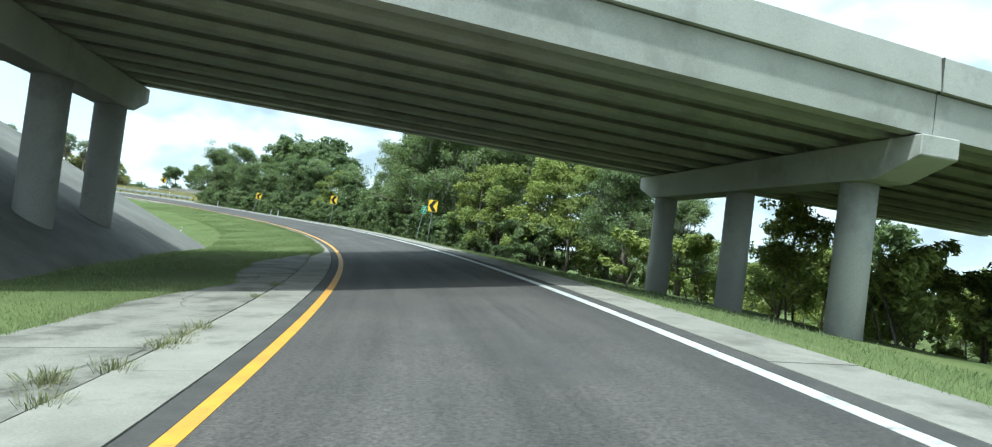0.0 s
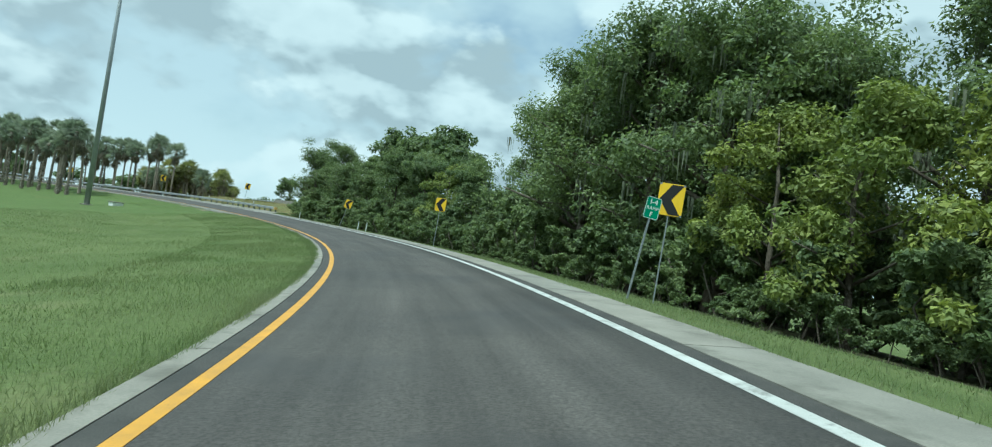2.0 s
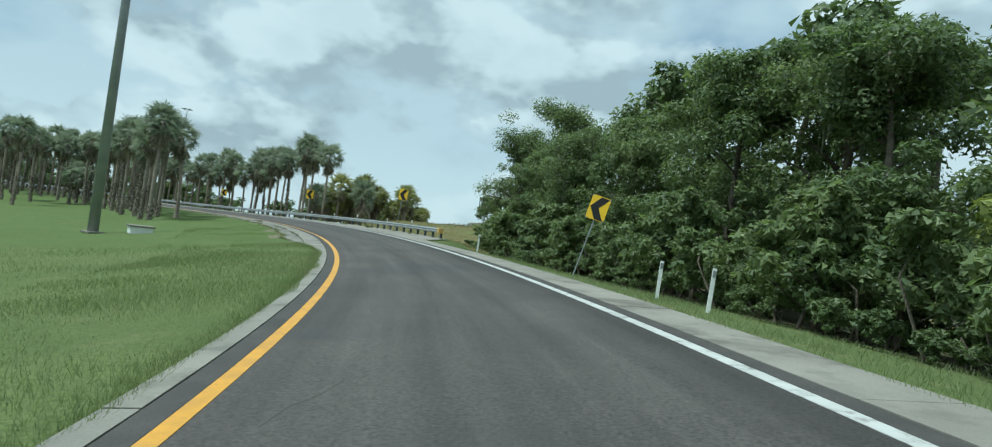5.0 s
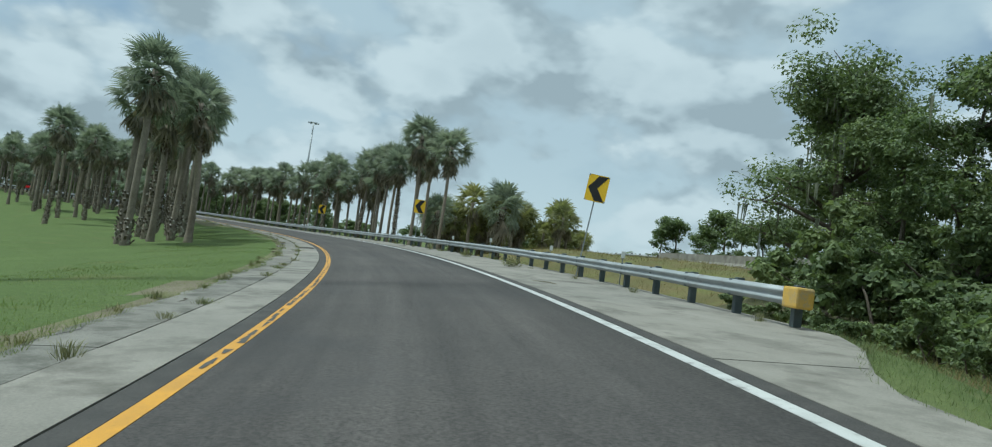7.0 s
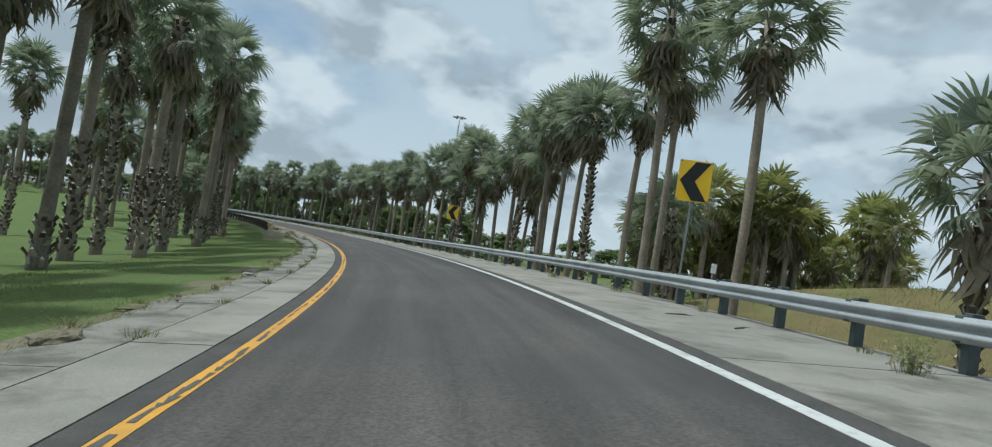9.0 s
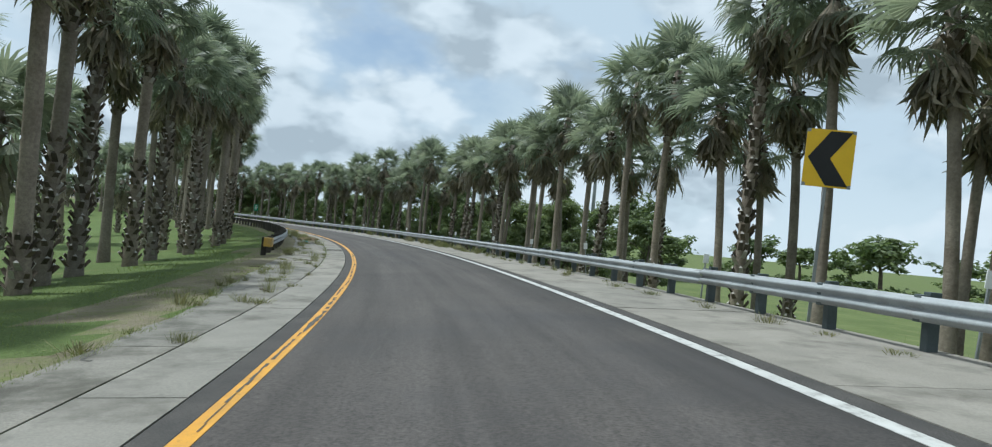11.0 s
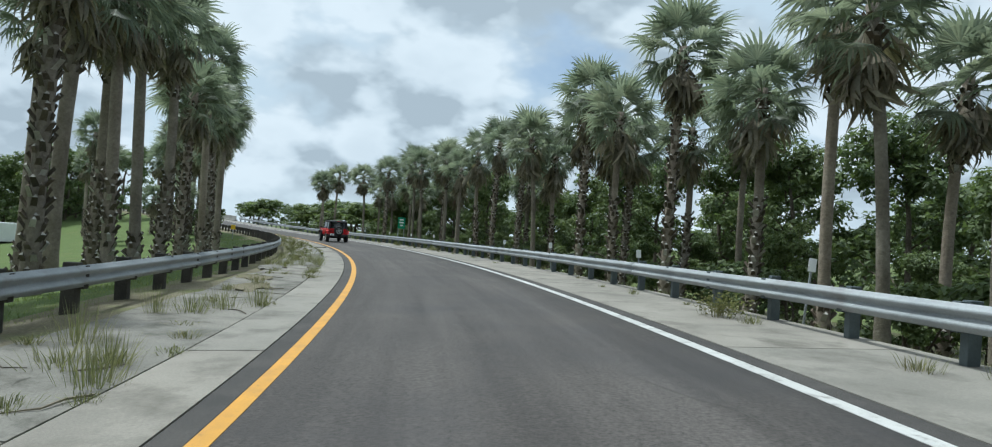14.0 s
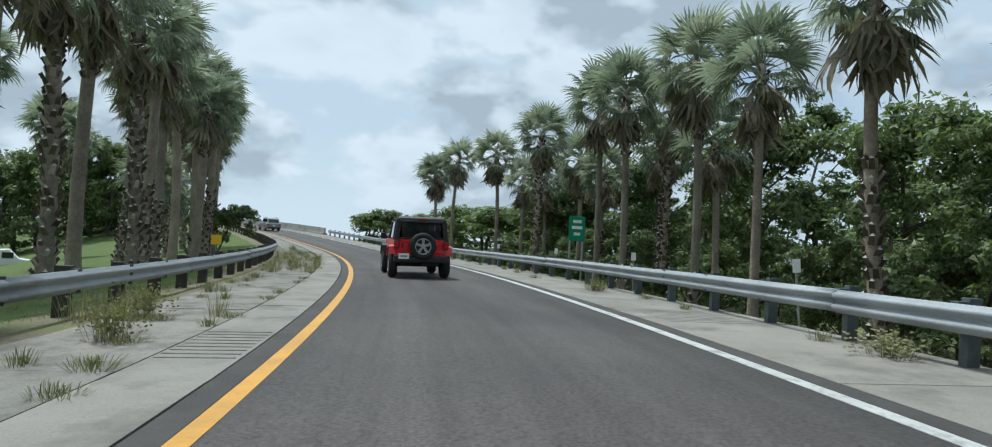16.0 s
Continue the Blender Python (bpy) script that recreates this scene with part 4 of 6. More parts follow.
    piece("crown", mesh_of("crown", *joined(*green), crown_mat or M_FROND), top, label="green fan fronds")["kind"] = "stuff"
    if dead:
        piece("skirt", mesh_of("skirt", *joined(*dead), M_SKIRT), top, label="hanging dead brown fronds")["kind"] = "stuff"
    return top


def build_palms():
    kinds = [build_palm(11, 9.6, 0.02, 30, 36, [(0.3, 3.4), (7.4, 9.2)], 20),
             build_palm(12, 10.4, -0.03, 31, 40, [(0.2, 1.6), (8.4, 10.0)], 20),
             build_palm(13, 8.9, 0.05, 29, 30, [(0.3, 8.4)], 20),
             build_palm(14, 10.8, -0.015, 31, 42, [(0.4, 4.2), (7.4, 10.4)], 20),
             build_palm(15, 9.2, -0.06, 29, 28, [(6.0, 8.8)], 20),
             build_palm(16, 5.2, 0.02, 26, 12, [(0.2, 4.9)], 16)]
    slim = [build_palm(21, 9.4, 0.03, 30, 36, [(0.3, 1.5), (6.4, 9.1)], 18, girth=0.82),
            build_palm(22, 10.0, -0.02, 30, 40, [(8.2, 9.7)], 18, girth=0.76),
            build_palm(23, 9.0, 0.05, 29, 30, [(0.3, 4.6), (6.8, 8.7)], 18, girth=0.86),
            build_palm(24, 8.8, -0.06, 29, 36, [(7.6, 8.5)], 18, girth=0.76),
            build_palm(25, 9.7, 0.035, 30, 42, [(0.3, 9.4)], 18, girth=0.88)]
    bushy = [build_palm(17, 5.6, 0.04, 24, 8, [], 11, "bushy cabbage palm with brown and green fronds", M_FROND_OLD, 0.9, 1.0),
             build_palm(18, 6.4, -0.03, 26, 10, [], 11, "bushy cabbage palm with brown and green fronds", M_FROND_OLD, 0.9, 1.0)]
    rng = random.Random(5)
    spots = []
    for s, n in PALMS_LEFT:
        spots.append((s, n))
    s = 200.0
    while s < 352:
        spots.append((s, -9.5 - rng.random() * 0.9))
        if rng.random() < 0.36:
            spots.append((s + rng.uniform(0.8, 2.0), -12.0 - rng.random() * 2.0))
        if rng.random() < 0.22:
            spots.append((s + rng.uniform(0.5, 2.0), -17.0 - rng.random() * 5))
        s += rng.uniform(2.3, 3.9)
    for s in PALMS_RIGHT:
        spots.append((s, 9.4 + rng.uniform(-0.6, 0.9)))
    s = 203.0
    while s < 345:
        if rng.random() < 0.62:
            spots.append((s, 11.8 + rng.random() * 2.6))
        s += rng.uniform(2.6, 4.2)
    spots += PALMS_FRONT
    used = set()

    def stand(ob, key, m):
        if key in used:
            copy_thing(ob, m).matrix_basis = m
        else:
            ob.matrix_basis = m
            used.add(key)

    for i, (s, n) in enumerate(spots):
        k = rng.choices(range(6), weights=(5, 5, 6, 5, 4, 1))[0]
        size = rng.uniform(0.86, 1.06) if n < 0 else rng.uniform(0.76, 0.9)
        small = (s, n) in PALMS_FRONT[2:]
        if small:
            size, k = rng.uniform(1.02, 1.2), 5
        elif n < 0 and s < 172:
            size = rng.uniform(0.86, 0.95)
        elif n > 0:
            size = rng.uniform(0.82, 1.02) + 0.08 * ramp01(s, 240, 200)
        p = road_point(s, n)
        p.z = terrain(s, n) - 0.05
        slender = n > 0 and not small
        q = rng.randrange(5)
        stand(slim[q] if slender else kinds[k], 20 + q if slender else k, Matrix.Translation(p) @ Matrix.Rotation(rng.uniform(0, 6.28), 4, "Z") @ Matrix.Diagonal((0.9 + 0.1 * size, 0.9 + 0.1 * size, size, 1)))
    # clump of bushy palms on the far side of the outer field
    for i in range(58):
        a = radians(23.0 + 19.5 * rng.random())
        d = rng.uniform(50, 74)
        x, y = -78.5 - math.sin(a) * d, 126.9 + math.cos(a) * d
        size = rng.uniform(0.95, 1.25) * (0.72 + 0.28 * ramp01(math.degrees(a), 23, 27))
        stand(bushy[i % 2], 6 + i % 2, Matrix.Translation((x, y, land(x, y) - 0.1)) @ Matrix.Rotation(rng.uniform(0, 6.28), 4, "Z") @ Matrix.Scale(size, 4))


PALMS_FRONT = [(173.8, 8.8), (177.3, 7.5), (169.5, 12.3), (186.2, 13.2), (192.5, 15.3)]
PALMS_LEFT = [(161.3, -12.3), (163.3, -12.9), (165.1, -9.5), (167.8, -11.8), (169.6, -10.8), (173.0, -12.6), (176.0, -10.3), (178.2, -13.3), (181.0, -11.4), (184.0, -9.9), (187.5, -12.4), (190.0, -10.4), (192.5, -12.2), (196.0, -9.8), (198.2, -12.1)]
PALMS_RIGHT = [181.0, 184.8, 187.7, 189.6, 191.5, 194.0, 196.3, 200.1, 203.0, 206.0, 209.5, 212.5, 215.5, 219.0, 222.0, 225.2, 228.6, 231.1, 233.5, 235.9, 239.8, 242.9, 246.2, 249.0, 252.4, 255.3, 259.1,
               262.4, 264.8, 268.0, 271.2, 275.3, 280.2, 283.9, 286.5, 291.0, 295.4, 300.0, 303.6, 308.6, 312.6, 316.6, 321.5, 328.6, 337.0, 346.0, 350.5, 352.5]
build_palms()

# ---- broadleaf trees ----
def leaf_clump(rng, c, r, count, size, single=False):
    """Small folded leaves scattered in a shell."""
    verts, faces = [], []
    for _ in range(count):
        d = Vector((rng.gauss(0, 1), rng.gauss(0, 1), rng.gauss(0, 1))).normalized()
        p = c + Vector((d.x, d.y, d.z * 0.72)) * r * rng.uniform(0.45, 1.05)
        n = (d + Vector((rng.uniform(-1, 1), rng.uniform(-1, 1), rng.uniform(0.0, 1.4)))).normalized()
        u = n.orthogonal().normalized()
        u = (Matrix.Rotation(rng.uniform(0, 6.28), 3, n) @ u)
        w = n.cross(u)
        a = size * rng.uniform(0.6, 1.35)
        o = len(verts)
        if single:
            verts += [p - u * a, p + u * a * 0.7 - w * a * 0.5, p + u * a * 0.8 + w * a * 0.55]
            faces.append((o, o + 1, o + 2))
            continue
        verts += [p - u * a, p - w * a * 0.42, p + u * a - n * a * 0.25, p + w * a * 0.42]
        faces += [(o, o + 1, o + 2), (o, o + 2, o + 3)]
    return verts, faces


def build_tree(seed, tall, spread, clumps, per, size, leaf, name, label, category, low=0.3, moss=0, trunk_r=0.22, single=False):
    rng = random.Random(seed)
    top = new(name)
    tagged(top, label, category)
    wood, leaves = [], []
    h0 = tall * low
    stem = [Vector((0, 0, -0.8)), Vector((rng.uniform(-.2, .2), rng.uniform(-.2, .2), h0)), Vector((rng.uniform(-.6, .6), rng.uniform(-.6, .6), tall * 0.6)), Vector((rng.uniform(-.8, .8), rng.uniform(-.8, .8), tall * 0.9))]
    wood.append(tube(stem, [trunk_r * 1.3, trunk_r, trunk_r * 0.6, trunk_r * 0.2], 9))
    tips = []
    limbs = max(6, clumps // 6)
    for i in range(limbs):
        t = rng.uniform(0.0, 1.0) if i > 3 else rng.uniform(0.72, 0.98)
        a = stem[1].lerp(stem[3], t)
        az = i * 2.4 + rng.uniform(-0.4, 0.4)
        reach = spread * rng.uniform(0.55, 1.0) * (1.0 - 0.55 * t)
        rise = rng.uniform(0.1, 0.55) * reach + tall * 0.04
        b = a + Vector((math.cos(az) * reach * 0.55, math.sin(az) * reach * 0.55, rise * 0.75))
        c = a + Vector((math.cos(az) * reach, math.sin(az) * reach, rise + rng.uniform(-0.3, 0.4)))
        r = trunk_r * (0.5 - 0.3 * t)
        wood.append(tube([a, b, c], [r, r * 0.6, r * 0.2], 5))
        tips += [b, c, b.lerp(c, 0.5)]
        for _ in range(2):
            d = b + Vector((rng.uniform(-1, 1), rng.uniform(-1, 1), rng.uniform(-0.2, 1))) * reach * 0.35
            wood.append(tube([b.lerp(c, rng.random() * 0.6), d], [r * 0.35, r * 0.12], 3))
            tips.append(d)
    tips.append(stem[3])
    tips.append(stem[3] + Vector((0.3, -0.2, -tall * 0.05)))
    tips.append(stem[2].lerp(stem[3], 0.5))
    for i in range(clumps):
        base = tips[i % len(tips)]
        c = base + Vector([max(min(rng.gauss(0, q), 1.3), -1.3) for q in (1, 1, 0.8)]) * spread * 0.12
        r = spread * rng.uniform(0.11, 0.22)
        leaves.append(leaf_clump(rng, c, r, int(per * rng.uniform(0.6, 1.3)), size, single))
    piece("trunk", mesh_of("trunk", *joined(*wood), M_BARK, True), top, label="grey-brown trunk and limbs")
    piece("crown", mesh_of("crown", *joined(*leaves), leaf), top, label="uneven leafy crown")["kind"] = "stuff"
    if moss:
        strands = []
        for _ in range(moss):
            b = rng.choice(tips) + Vector((rng.uniform(-.8, .8), rng.uniform(-.8, .8), -0.2))
            ln = rng.uniform(0.6, 1.9)
            for _ in range(5):
                p = b + Vector((rng.uniform(-.25, .25), rng.uniform(-.25, .25), 0))
                q = p + Vector((rng.uniform(-.08, .08), rng.uniform(-.08, .08), -ln * rng.uniform(0.6, 1)))
                a = rng.uniform(0, 3.14)
                w = Vector((math.cos(a), math.sin(a), 0)) * 0.05
                strands.append(([p - w, p + w, q], [(0, 1, 2)]))
        piece("moss", mesh_of("moss", *joined(*strands), M_MOSS), top, label="grey hanging moss strands")["kind"] = "stuff"
    return top


def build_woods():
    rng = random.Random(21)
    oaks = [build_tree(31 + i, 11.5 + i, 5.4, 150, 180, 0.11, M_LEAF, "oak_tree", "large green oak draped with grey hanging moss", "tree", 0.16, 60, 0.3, True) for i in range(3)]
    light = [build_tree(41 + i, 8.5 + i, 3.8, 95, 130, 0.12, M_LEAF_LIGHT, "young_tree", "yellow-green young tree at the edge of the wood", "tree", 0.1, 0, 0.14, True) for i in range(2)]
    dark = [build_tree(51 + i, 9.5 + 1.5 * i, 4.4, 130, 155, 0.115, M_LEAF_DARK, "thicket_tree", "dense dark green tree in a roadside thicket", "tree", 0.05, 0, 0.18, True) for i in range(3)]
    pines = [build_tree(61 + i, 14 + i, 2.6, 60, 50, 0.17, M_LEAF, "pine_tree", "thin tall pine with open green tufts", "tree", 0.5, 0, 0.16) for i in range(2)]
    shrubs = [build_tree(71 + i, 2.6 + 0.6 * i, 1.9, 42, 62, 0.12, M_LEAF if i else M_LEAF_DARK, "shrub", "dense green shrub in rough grass", "shrub", 0.05, 0, 0.05, True) for i in range(2)]
    cheap = [build_tree(91 + i, 11.0, 4.8, 84, 48, 0.25, M_LEAF_DARK, "woodland_tree", "dark green tree deep in the wood", "tree", 0.06, 0, 0.2, True) for i in range(2)]
    edge = [build_tree(95 + i, 10.0, 4.4, 110, 72, 0.165, M_LEAF_DARK, "woodland_tree", "leafy green tree behind the row of palms", "tree", 0.05, 0, 0.18, True) for i in range(3)]
    distant = [build_tree(81 + i, 11.0, 6.0, 70, 30, 0.42, M_LEAF_DARK, "distant_tree", "dark distant tree in the far tree line", "tree", 0.02, 0, 0.3, True) for i in range(2)]
    sparse = [build_tree(99, 8.2, 3.6, 60, 44, 0.11, M_LEAF, "sapling", "thin open tree with sky between its leaves", "tree", 0.25, 0, 0.08, True)]
    field = [build_tree(45 + i, 7.6, 4.2, 84, 62, 0.17, M_LEAF_LIGHT, "field_tree", "low yellow-green tree at the edge of the open field", "tree", 0.02, 0, 0.12, True) for i in range(2)]
    brush = [build_tree(77 + i, 2.9, 2.0, 40, 56, 0.125, M_LEAF_LIGHT, "field_shrub", "pale yellow-green shrub in the open field", "shrub", 0.02, 0, 0.05, True) for i in range(2)]
    used = set()

    def put(ob, s, n, size, dz=0.0):
        p = road_point(s, n)
        p.z = terrain(s, n) - 0.05 + dz
        m = Matrix.Translation(p) @ Matrix.Rotation(rng.uniform(0, 6.28), 4, "Z") @ Matrix.Diagonal((size * rng.uniform(0.92, 1.08), size * rng.uniform(0.92, 1.08), size, 1))
        if ob.name in used:
            ob = copy_thing(ob, m)
        else:
            used.add(ob.name)
        ob.matrix_basis = m
        return ob

    for s, n, kind, size in WOOD:
        if kind == "s" and 50 < s < 128 and 9 < n < 19:
            n -= 1.2
        if s < 36 and n > 24 and kind in "odc":
            kind, size = "f", size * 0.85
        if s < 40 and n > 16 and kind in "sy":
            kind = "b" if kind == "s" else "f"
        group = {"o": oaks, "y": light, "d": dark, "p": pines, "s": shrubs, "c": cheap, "t": sparse, "f": field, "b": brush}[kind]
        put(rng.choice(group), s, n, size * rng.uniform(0.94, 1.06), -0.7 if -25 < n < -15 else 0.0)
    # undergrowth that closes the edge of the wood
    s = 46.0
    while s < 143:
        rim = 9.7 + 5.8 * ramp01(s, 126, 143) + 3.5 * (1 - ramp01(s, 42, 60))
        put(rng.choice(shrubs), s, rim + rng.random() * 1.0, rng.uniform(0.7, 1.05), -0.2)
        put(shrubs[0], s + 1.6, rim + 1.6 + rng.random(), rng.uniform(0.9, 1.25), -0.3)
        put(rng.choice(cheap), s + 1.2, rim + 2.2 + rng.random() * 1.5, rng.uniform(0.34, 0.48), -0.5)
        put(rng.choice(cheap), s + 0.3, rim + 4.6 + rng.random() * 1.5, rng.uniform(0.42, 0.52), -1.2)
        put(rng.choice(cheap), s + 2.0, rim + 8.0 + rng.random() * 2.0, rng.uniform(0.5, 0.62), -1.4)
        for k in range(3):
            put(rng.choice(shrubs), s + 1.1 * k + 0.4 * rng.random(), rim - 0.5 - 0.5 * rng.random(), rng.uniform(0.34, 0.52), -0.25)
        s += rng.uniform(2.8, 3.8)
    # low trees along the far edge of the open field by the bridge
    for i in range(17):
        put(field[i % 2], 4 + 3.2 * i, 36 + 6 * rng.random(), rng.uniform(0.42, 0.6), -0.4)
        put(brush[i % 2], 2 + 2.4 * i, 20 + 9 * rng.random(), rng.uniform(0.9, 1.5), -0.4)
    for i in range(26):
        if i > 13:
            put(brush[i % 2], 20 + 1.25 * i, 15.5 + 12 * rng.random(), rng.uniform(0.7, 1.2), -0.3)
        put(field[i % 2], 8 + 2.6 * i, 44 + 10 * rng.random(), rng.uniform(0.75, 1.0), -0.3)
    # wood behind the palms on the outer side
    s = 249.0
    while s < 345:
        put(rng.choice(edge), s, 18 + rng.random() * 3, rng.uniform(0.62, 0.8) + 0.3 * ramp01(s, 250, 290), -0.3)
        put(shrubs[0], s + 1, 12.2 + rng.random() * 1.5, rng.uniform(0.8, 1.2), -0.4)
        put(shrubs[0], s + 3.5, 12.4 + rng.random() * 1.5, rng.uniform(0.8, 1.2), -0.4)
        put(rng.choice(cheap), s + 4.0, 21.5 + rng.random(), rng.uniform(0.5, 0.65), -1.0)
        put(rng.choice(edge), s + 2, 15.5 + rng.random() * 2, rng.uniform(0.34, 0.5), -0.2)
        if rng.random() < 0.55:
            put(rng.choice(pines), s + 1, 24 + rng.random() * 6, rng.uniform(0.85, 1.1))
        put(rng.choice(cheap), s + 2, 25 + rng.random() * 6, rng.uniform(0.75, 1.0))
        s += rng.uniform(4.5, 6.0)
    for _ in range(16):
        a, d = radians(23 + 19 * rng.random()), rng.uniform(62, 78)
        x, y = -78.5 - math.sin(a) * d, 126.9 + math.cos(a) * d
        m = Matrix.Translation((x, y, land(x, y) - 0.1)) @ Matrix.Rotation(rng.uniform(0, 6.28), 4, "Z") @ Matrix.Scale(rng.uniform(0.28, 0.42), 4)
        copy_thing(rng.choice(cheap), m).matrix_basis = m
    # trees beyond the highway
    for i in range(12):
        a, d = radians(7 + 17 * i / 11), rng.uniform(88, 112)
        m = Matrix.Translation((-63 - math.sin(a) * d, 117 + math.cos(a) * d, 1.0)) @ Matrix.Rotation(rng.uniform(0, 6.28), 4, "Z") @ Matrix.Scale(rng.uniform(0.8, 1.15), 4)
        copy_thing(rng.choice(cheap), m).matrix_basis = m
    # trees behind the parked truck
    for i in range(17):
        u, d = i / 16, rng.uniform(86, 104)
        x, y = -206.9 - d * (0.68 + 0.19 * u), 152.5 - d * (0.73 - 0.24 * u)
        m = Matrix.Translation((x, y, land(x, y) - 0.3)) @ Matrix.Rotation(rng.uniform(0, 6.28), 4, "Z") @ Matrix.Scale(rng.uniform(0.85, 1.15), 4)
        copy_thing(rng.choice(cheap), m).matrix_basis = m
    # far tree line round the loop
    for i in range(110):
        a = radians(-62 + 262 * i / 109)
        r = 235 + rng.uniform(-25, 40)
        x, y = -80 - math.sin(a) * r * 1.0, 60 + math.cos(a) * r
        m = Matrix.Translation((x, y, FLOOR - 2.4)) @ Matrix.Rotation(rng.uniform(0, 6.28), 4, "Z") @ Matrix.Diagonal((1.6, 1.6, rng.uniform(0.9, 1.15), 1))
        if 48 < i < 72:
            for k in range(3):
                x, y = -80 - math.sin(a + 0.014 * k) * (r + 6 * k), 60 + math.cos(a + 0.014 * k) * (r + 6 * k)
                size = rng.uniform(0.86, 0.98) + 0.014 * (i - 52)
                m = Matrix.Translation((x, y, FLOOR - 0.3)) @ Matrix.Rotation(rng.uniform(0, 6.28), 4, "Z") @ Matrix.Diagonal((1.7, 1.7, size, 1))
                copy_thing(rng.choice(cheap), m).matrix_basis = m
            continue
        tree = distant[i % 2] if i < 2 else copy_thing(distant[i % 2], m)
        tree.matrix_basis = m


WOOD = [(30, 20, "y", .8), (34, 27, "o", .8), (38.5, 20, "o", .62), (42, 18, "o", .72), (46.3, 15.8, "y", .9), (49, 14.5, "y", 1.0), (52, 12.5, "y", .95), (55.5, 12, "y", .85), (47.5, 20, "o", .85), (53, 18, "o", .95), (57, 15.5, "o", .98),
        (60, 13, "o", 1.1), (65.5, 12.5, "o", 1.15), (71, 12.2, "o", 1.1), (79, 13.2, "o", .84), (74.5, 13, "o", 1.05), (68, 17, "o", 1.2), (74, 17.5, "o", 1.1), (62, 18, "o", 1.2), (83.5, 11.5, "d", .52), (86.5, 13, "d", .5), (89.5, 11.8, "d", .55), (88.5, 12.5, "t", 1.0),
        (92.5, 12.8, "d", .82), (95, 11.6, "y", .92), (97.5, 13.5, "d", .95), (102, 12.5, "d", .86), (106, 14, "o", .85), (109, 12, "d", .9), (113, 13.5, "d", .92), (117, 12.6, "d", .86), (121, 14, "d", .9), (125, 13, "o", .75), (129, 15, "d", .9),
        (146, 19.5, "o", .98), (148.5, 23.5, "o", .88), (138.5, 17.5, "d", .8), (138.5, 15.2, "s", 1.4), (142.5, 16.5, "s", 1.4), (141, 18, "d", .7), (134, 17, "o", .95), (141, 27, "c", 1.0), (135, 25, "c", 1.15), (129, 23, "c", 1.2), (122, 21, "c", 1.3), (115, 20, "c", 1.3), (108, 20, "c", 1.25), (103, 22, "c", .85),
        (97, 21, "c", .75), (91, 20, "c", .7), (81, 20, "c", 1.1), (73, 22, "c", 1.2), (64, 24, "c", 1.2), (56, 27, "c", 1.15), (40, 40, "c", .9), (32, 48, "c", .9), (24, 40, "c", .8), (15, 44, "c", .8), (5, 42, "c", .9), (-6, 46, "c", .9), (30, 60, "c", 1.0), (10, 62, "c", 1.0),
        (133, 14.5, "s", 1.2), (138, 15.5, "s", 1.2), (57, 11.5, "s", 1.1), (63, 10.8, "s", 1.1), (70, 10.0, "s", 1.0), (73, 10.4, "s", 1.1), (79.5, 10.0, "s", 1.0), (87.5, 10, "s", 1.1), (94, 10.2, "s", 1.0), (100.5, 10.2, "s", 1.1), (108, 10.5, "s", 1.1), (115.5, 10.8, "s", 1.1), (122, 11.2, "s", 1.1), (127, 12, "s", 1.2),
        (48, 12.5, "s", 1.0), (246, 13, "s", 1.1), (242, 18, "s", 1.2), (249, 15, "s", 1.5), (245, 20, "d", .4), (250, 19, "d", .5), (244, 15, "s", .9), (75, 12, "s", 1.4), (77.5, 11.7, "s", 1.3), (81, 13, "s", 1.4), (247, 17, "s", 1.3), (33, 17.5, "s", 1.1), (26, 17, "s", 1.0), (20, 16.5, "s", 1.0), (12, 17.5, "s", 1.1), (6, 19, "s", 1.1), (0, 20, "s", 1.2), (18, 26, "y", .5), (8, 28, "y", .45), (-3, 27, "y", .5),
        (60, 10.5, "s", .8), (67, 10.2, "s", .7), (76, 10.2, "s", .8), (84, 9.8, "s", .8), (91, 10, "s", .9), (97, 10, "s", .8), (104, 10, "s", .9), (112, 10.4, "s", .8), (119, 10.6, "s", .9), (10, 22, "s", 1.0), (16, 19, "s", 1.1), (24, 20, "s", 1.0),
        (36, 17, "s", 1.0), (36, 25, "y", .5), (40, 27, "y", .5), (33, 30, "s", 1.6), (38, 31, "s", 1.5), (43, 29, "s", 1.4), (34, 24, "s", 1.3), (29, 28, "s", 1.5), (26, 24, "y", .62), (31, 22, "y", .6), (22, 29, "y", .65), (17, 27, "y", .6), (11, 26, "y", .55), (13, 31, "y", .7), (4, 33, "y", .65), (20, 22, "s", 1.5), (15, 25, "s", 1.5), (25, 27, "s", 1.6), (9, 29, "s", 1.6), (0, 26, "s", 1.3), (5, 24, "s", 1.4), (10, 20, "s", 1.5), (14, 22, "s", 1.3), (-4, 24, "s", 1.5), (-8, 28, "y", .6), (8, 40, "y", .7), (18, 38, "o", .6), (28, 34, "d", .7), (12, 36, "d", .7), (2, 30, "o", .7), (-8, 34, "d", .8), (20, 45, "o", .7), (6, 50, "d", .7),
        (66, -17, "s", .9), (71, -19, "s", .8), (61, -20, "s", 1.0), (338, -9.3, "s", 1.2), (341, -10.2, "s", 1.0)]
build_woods()

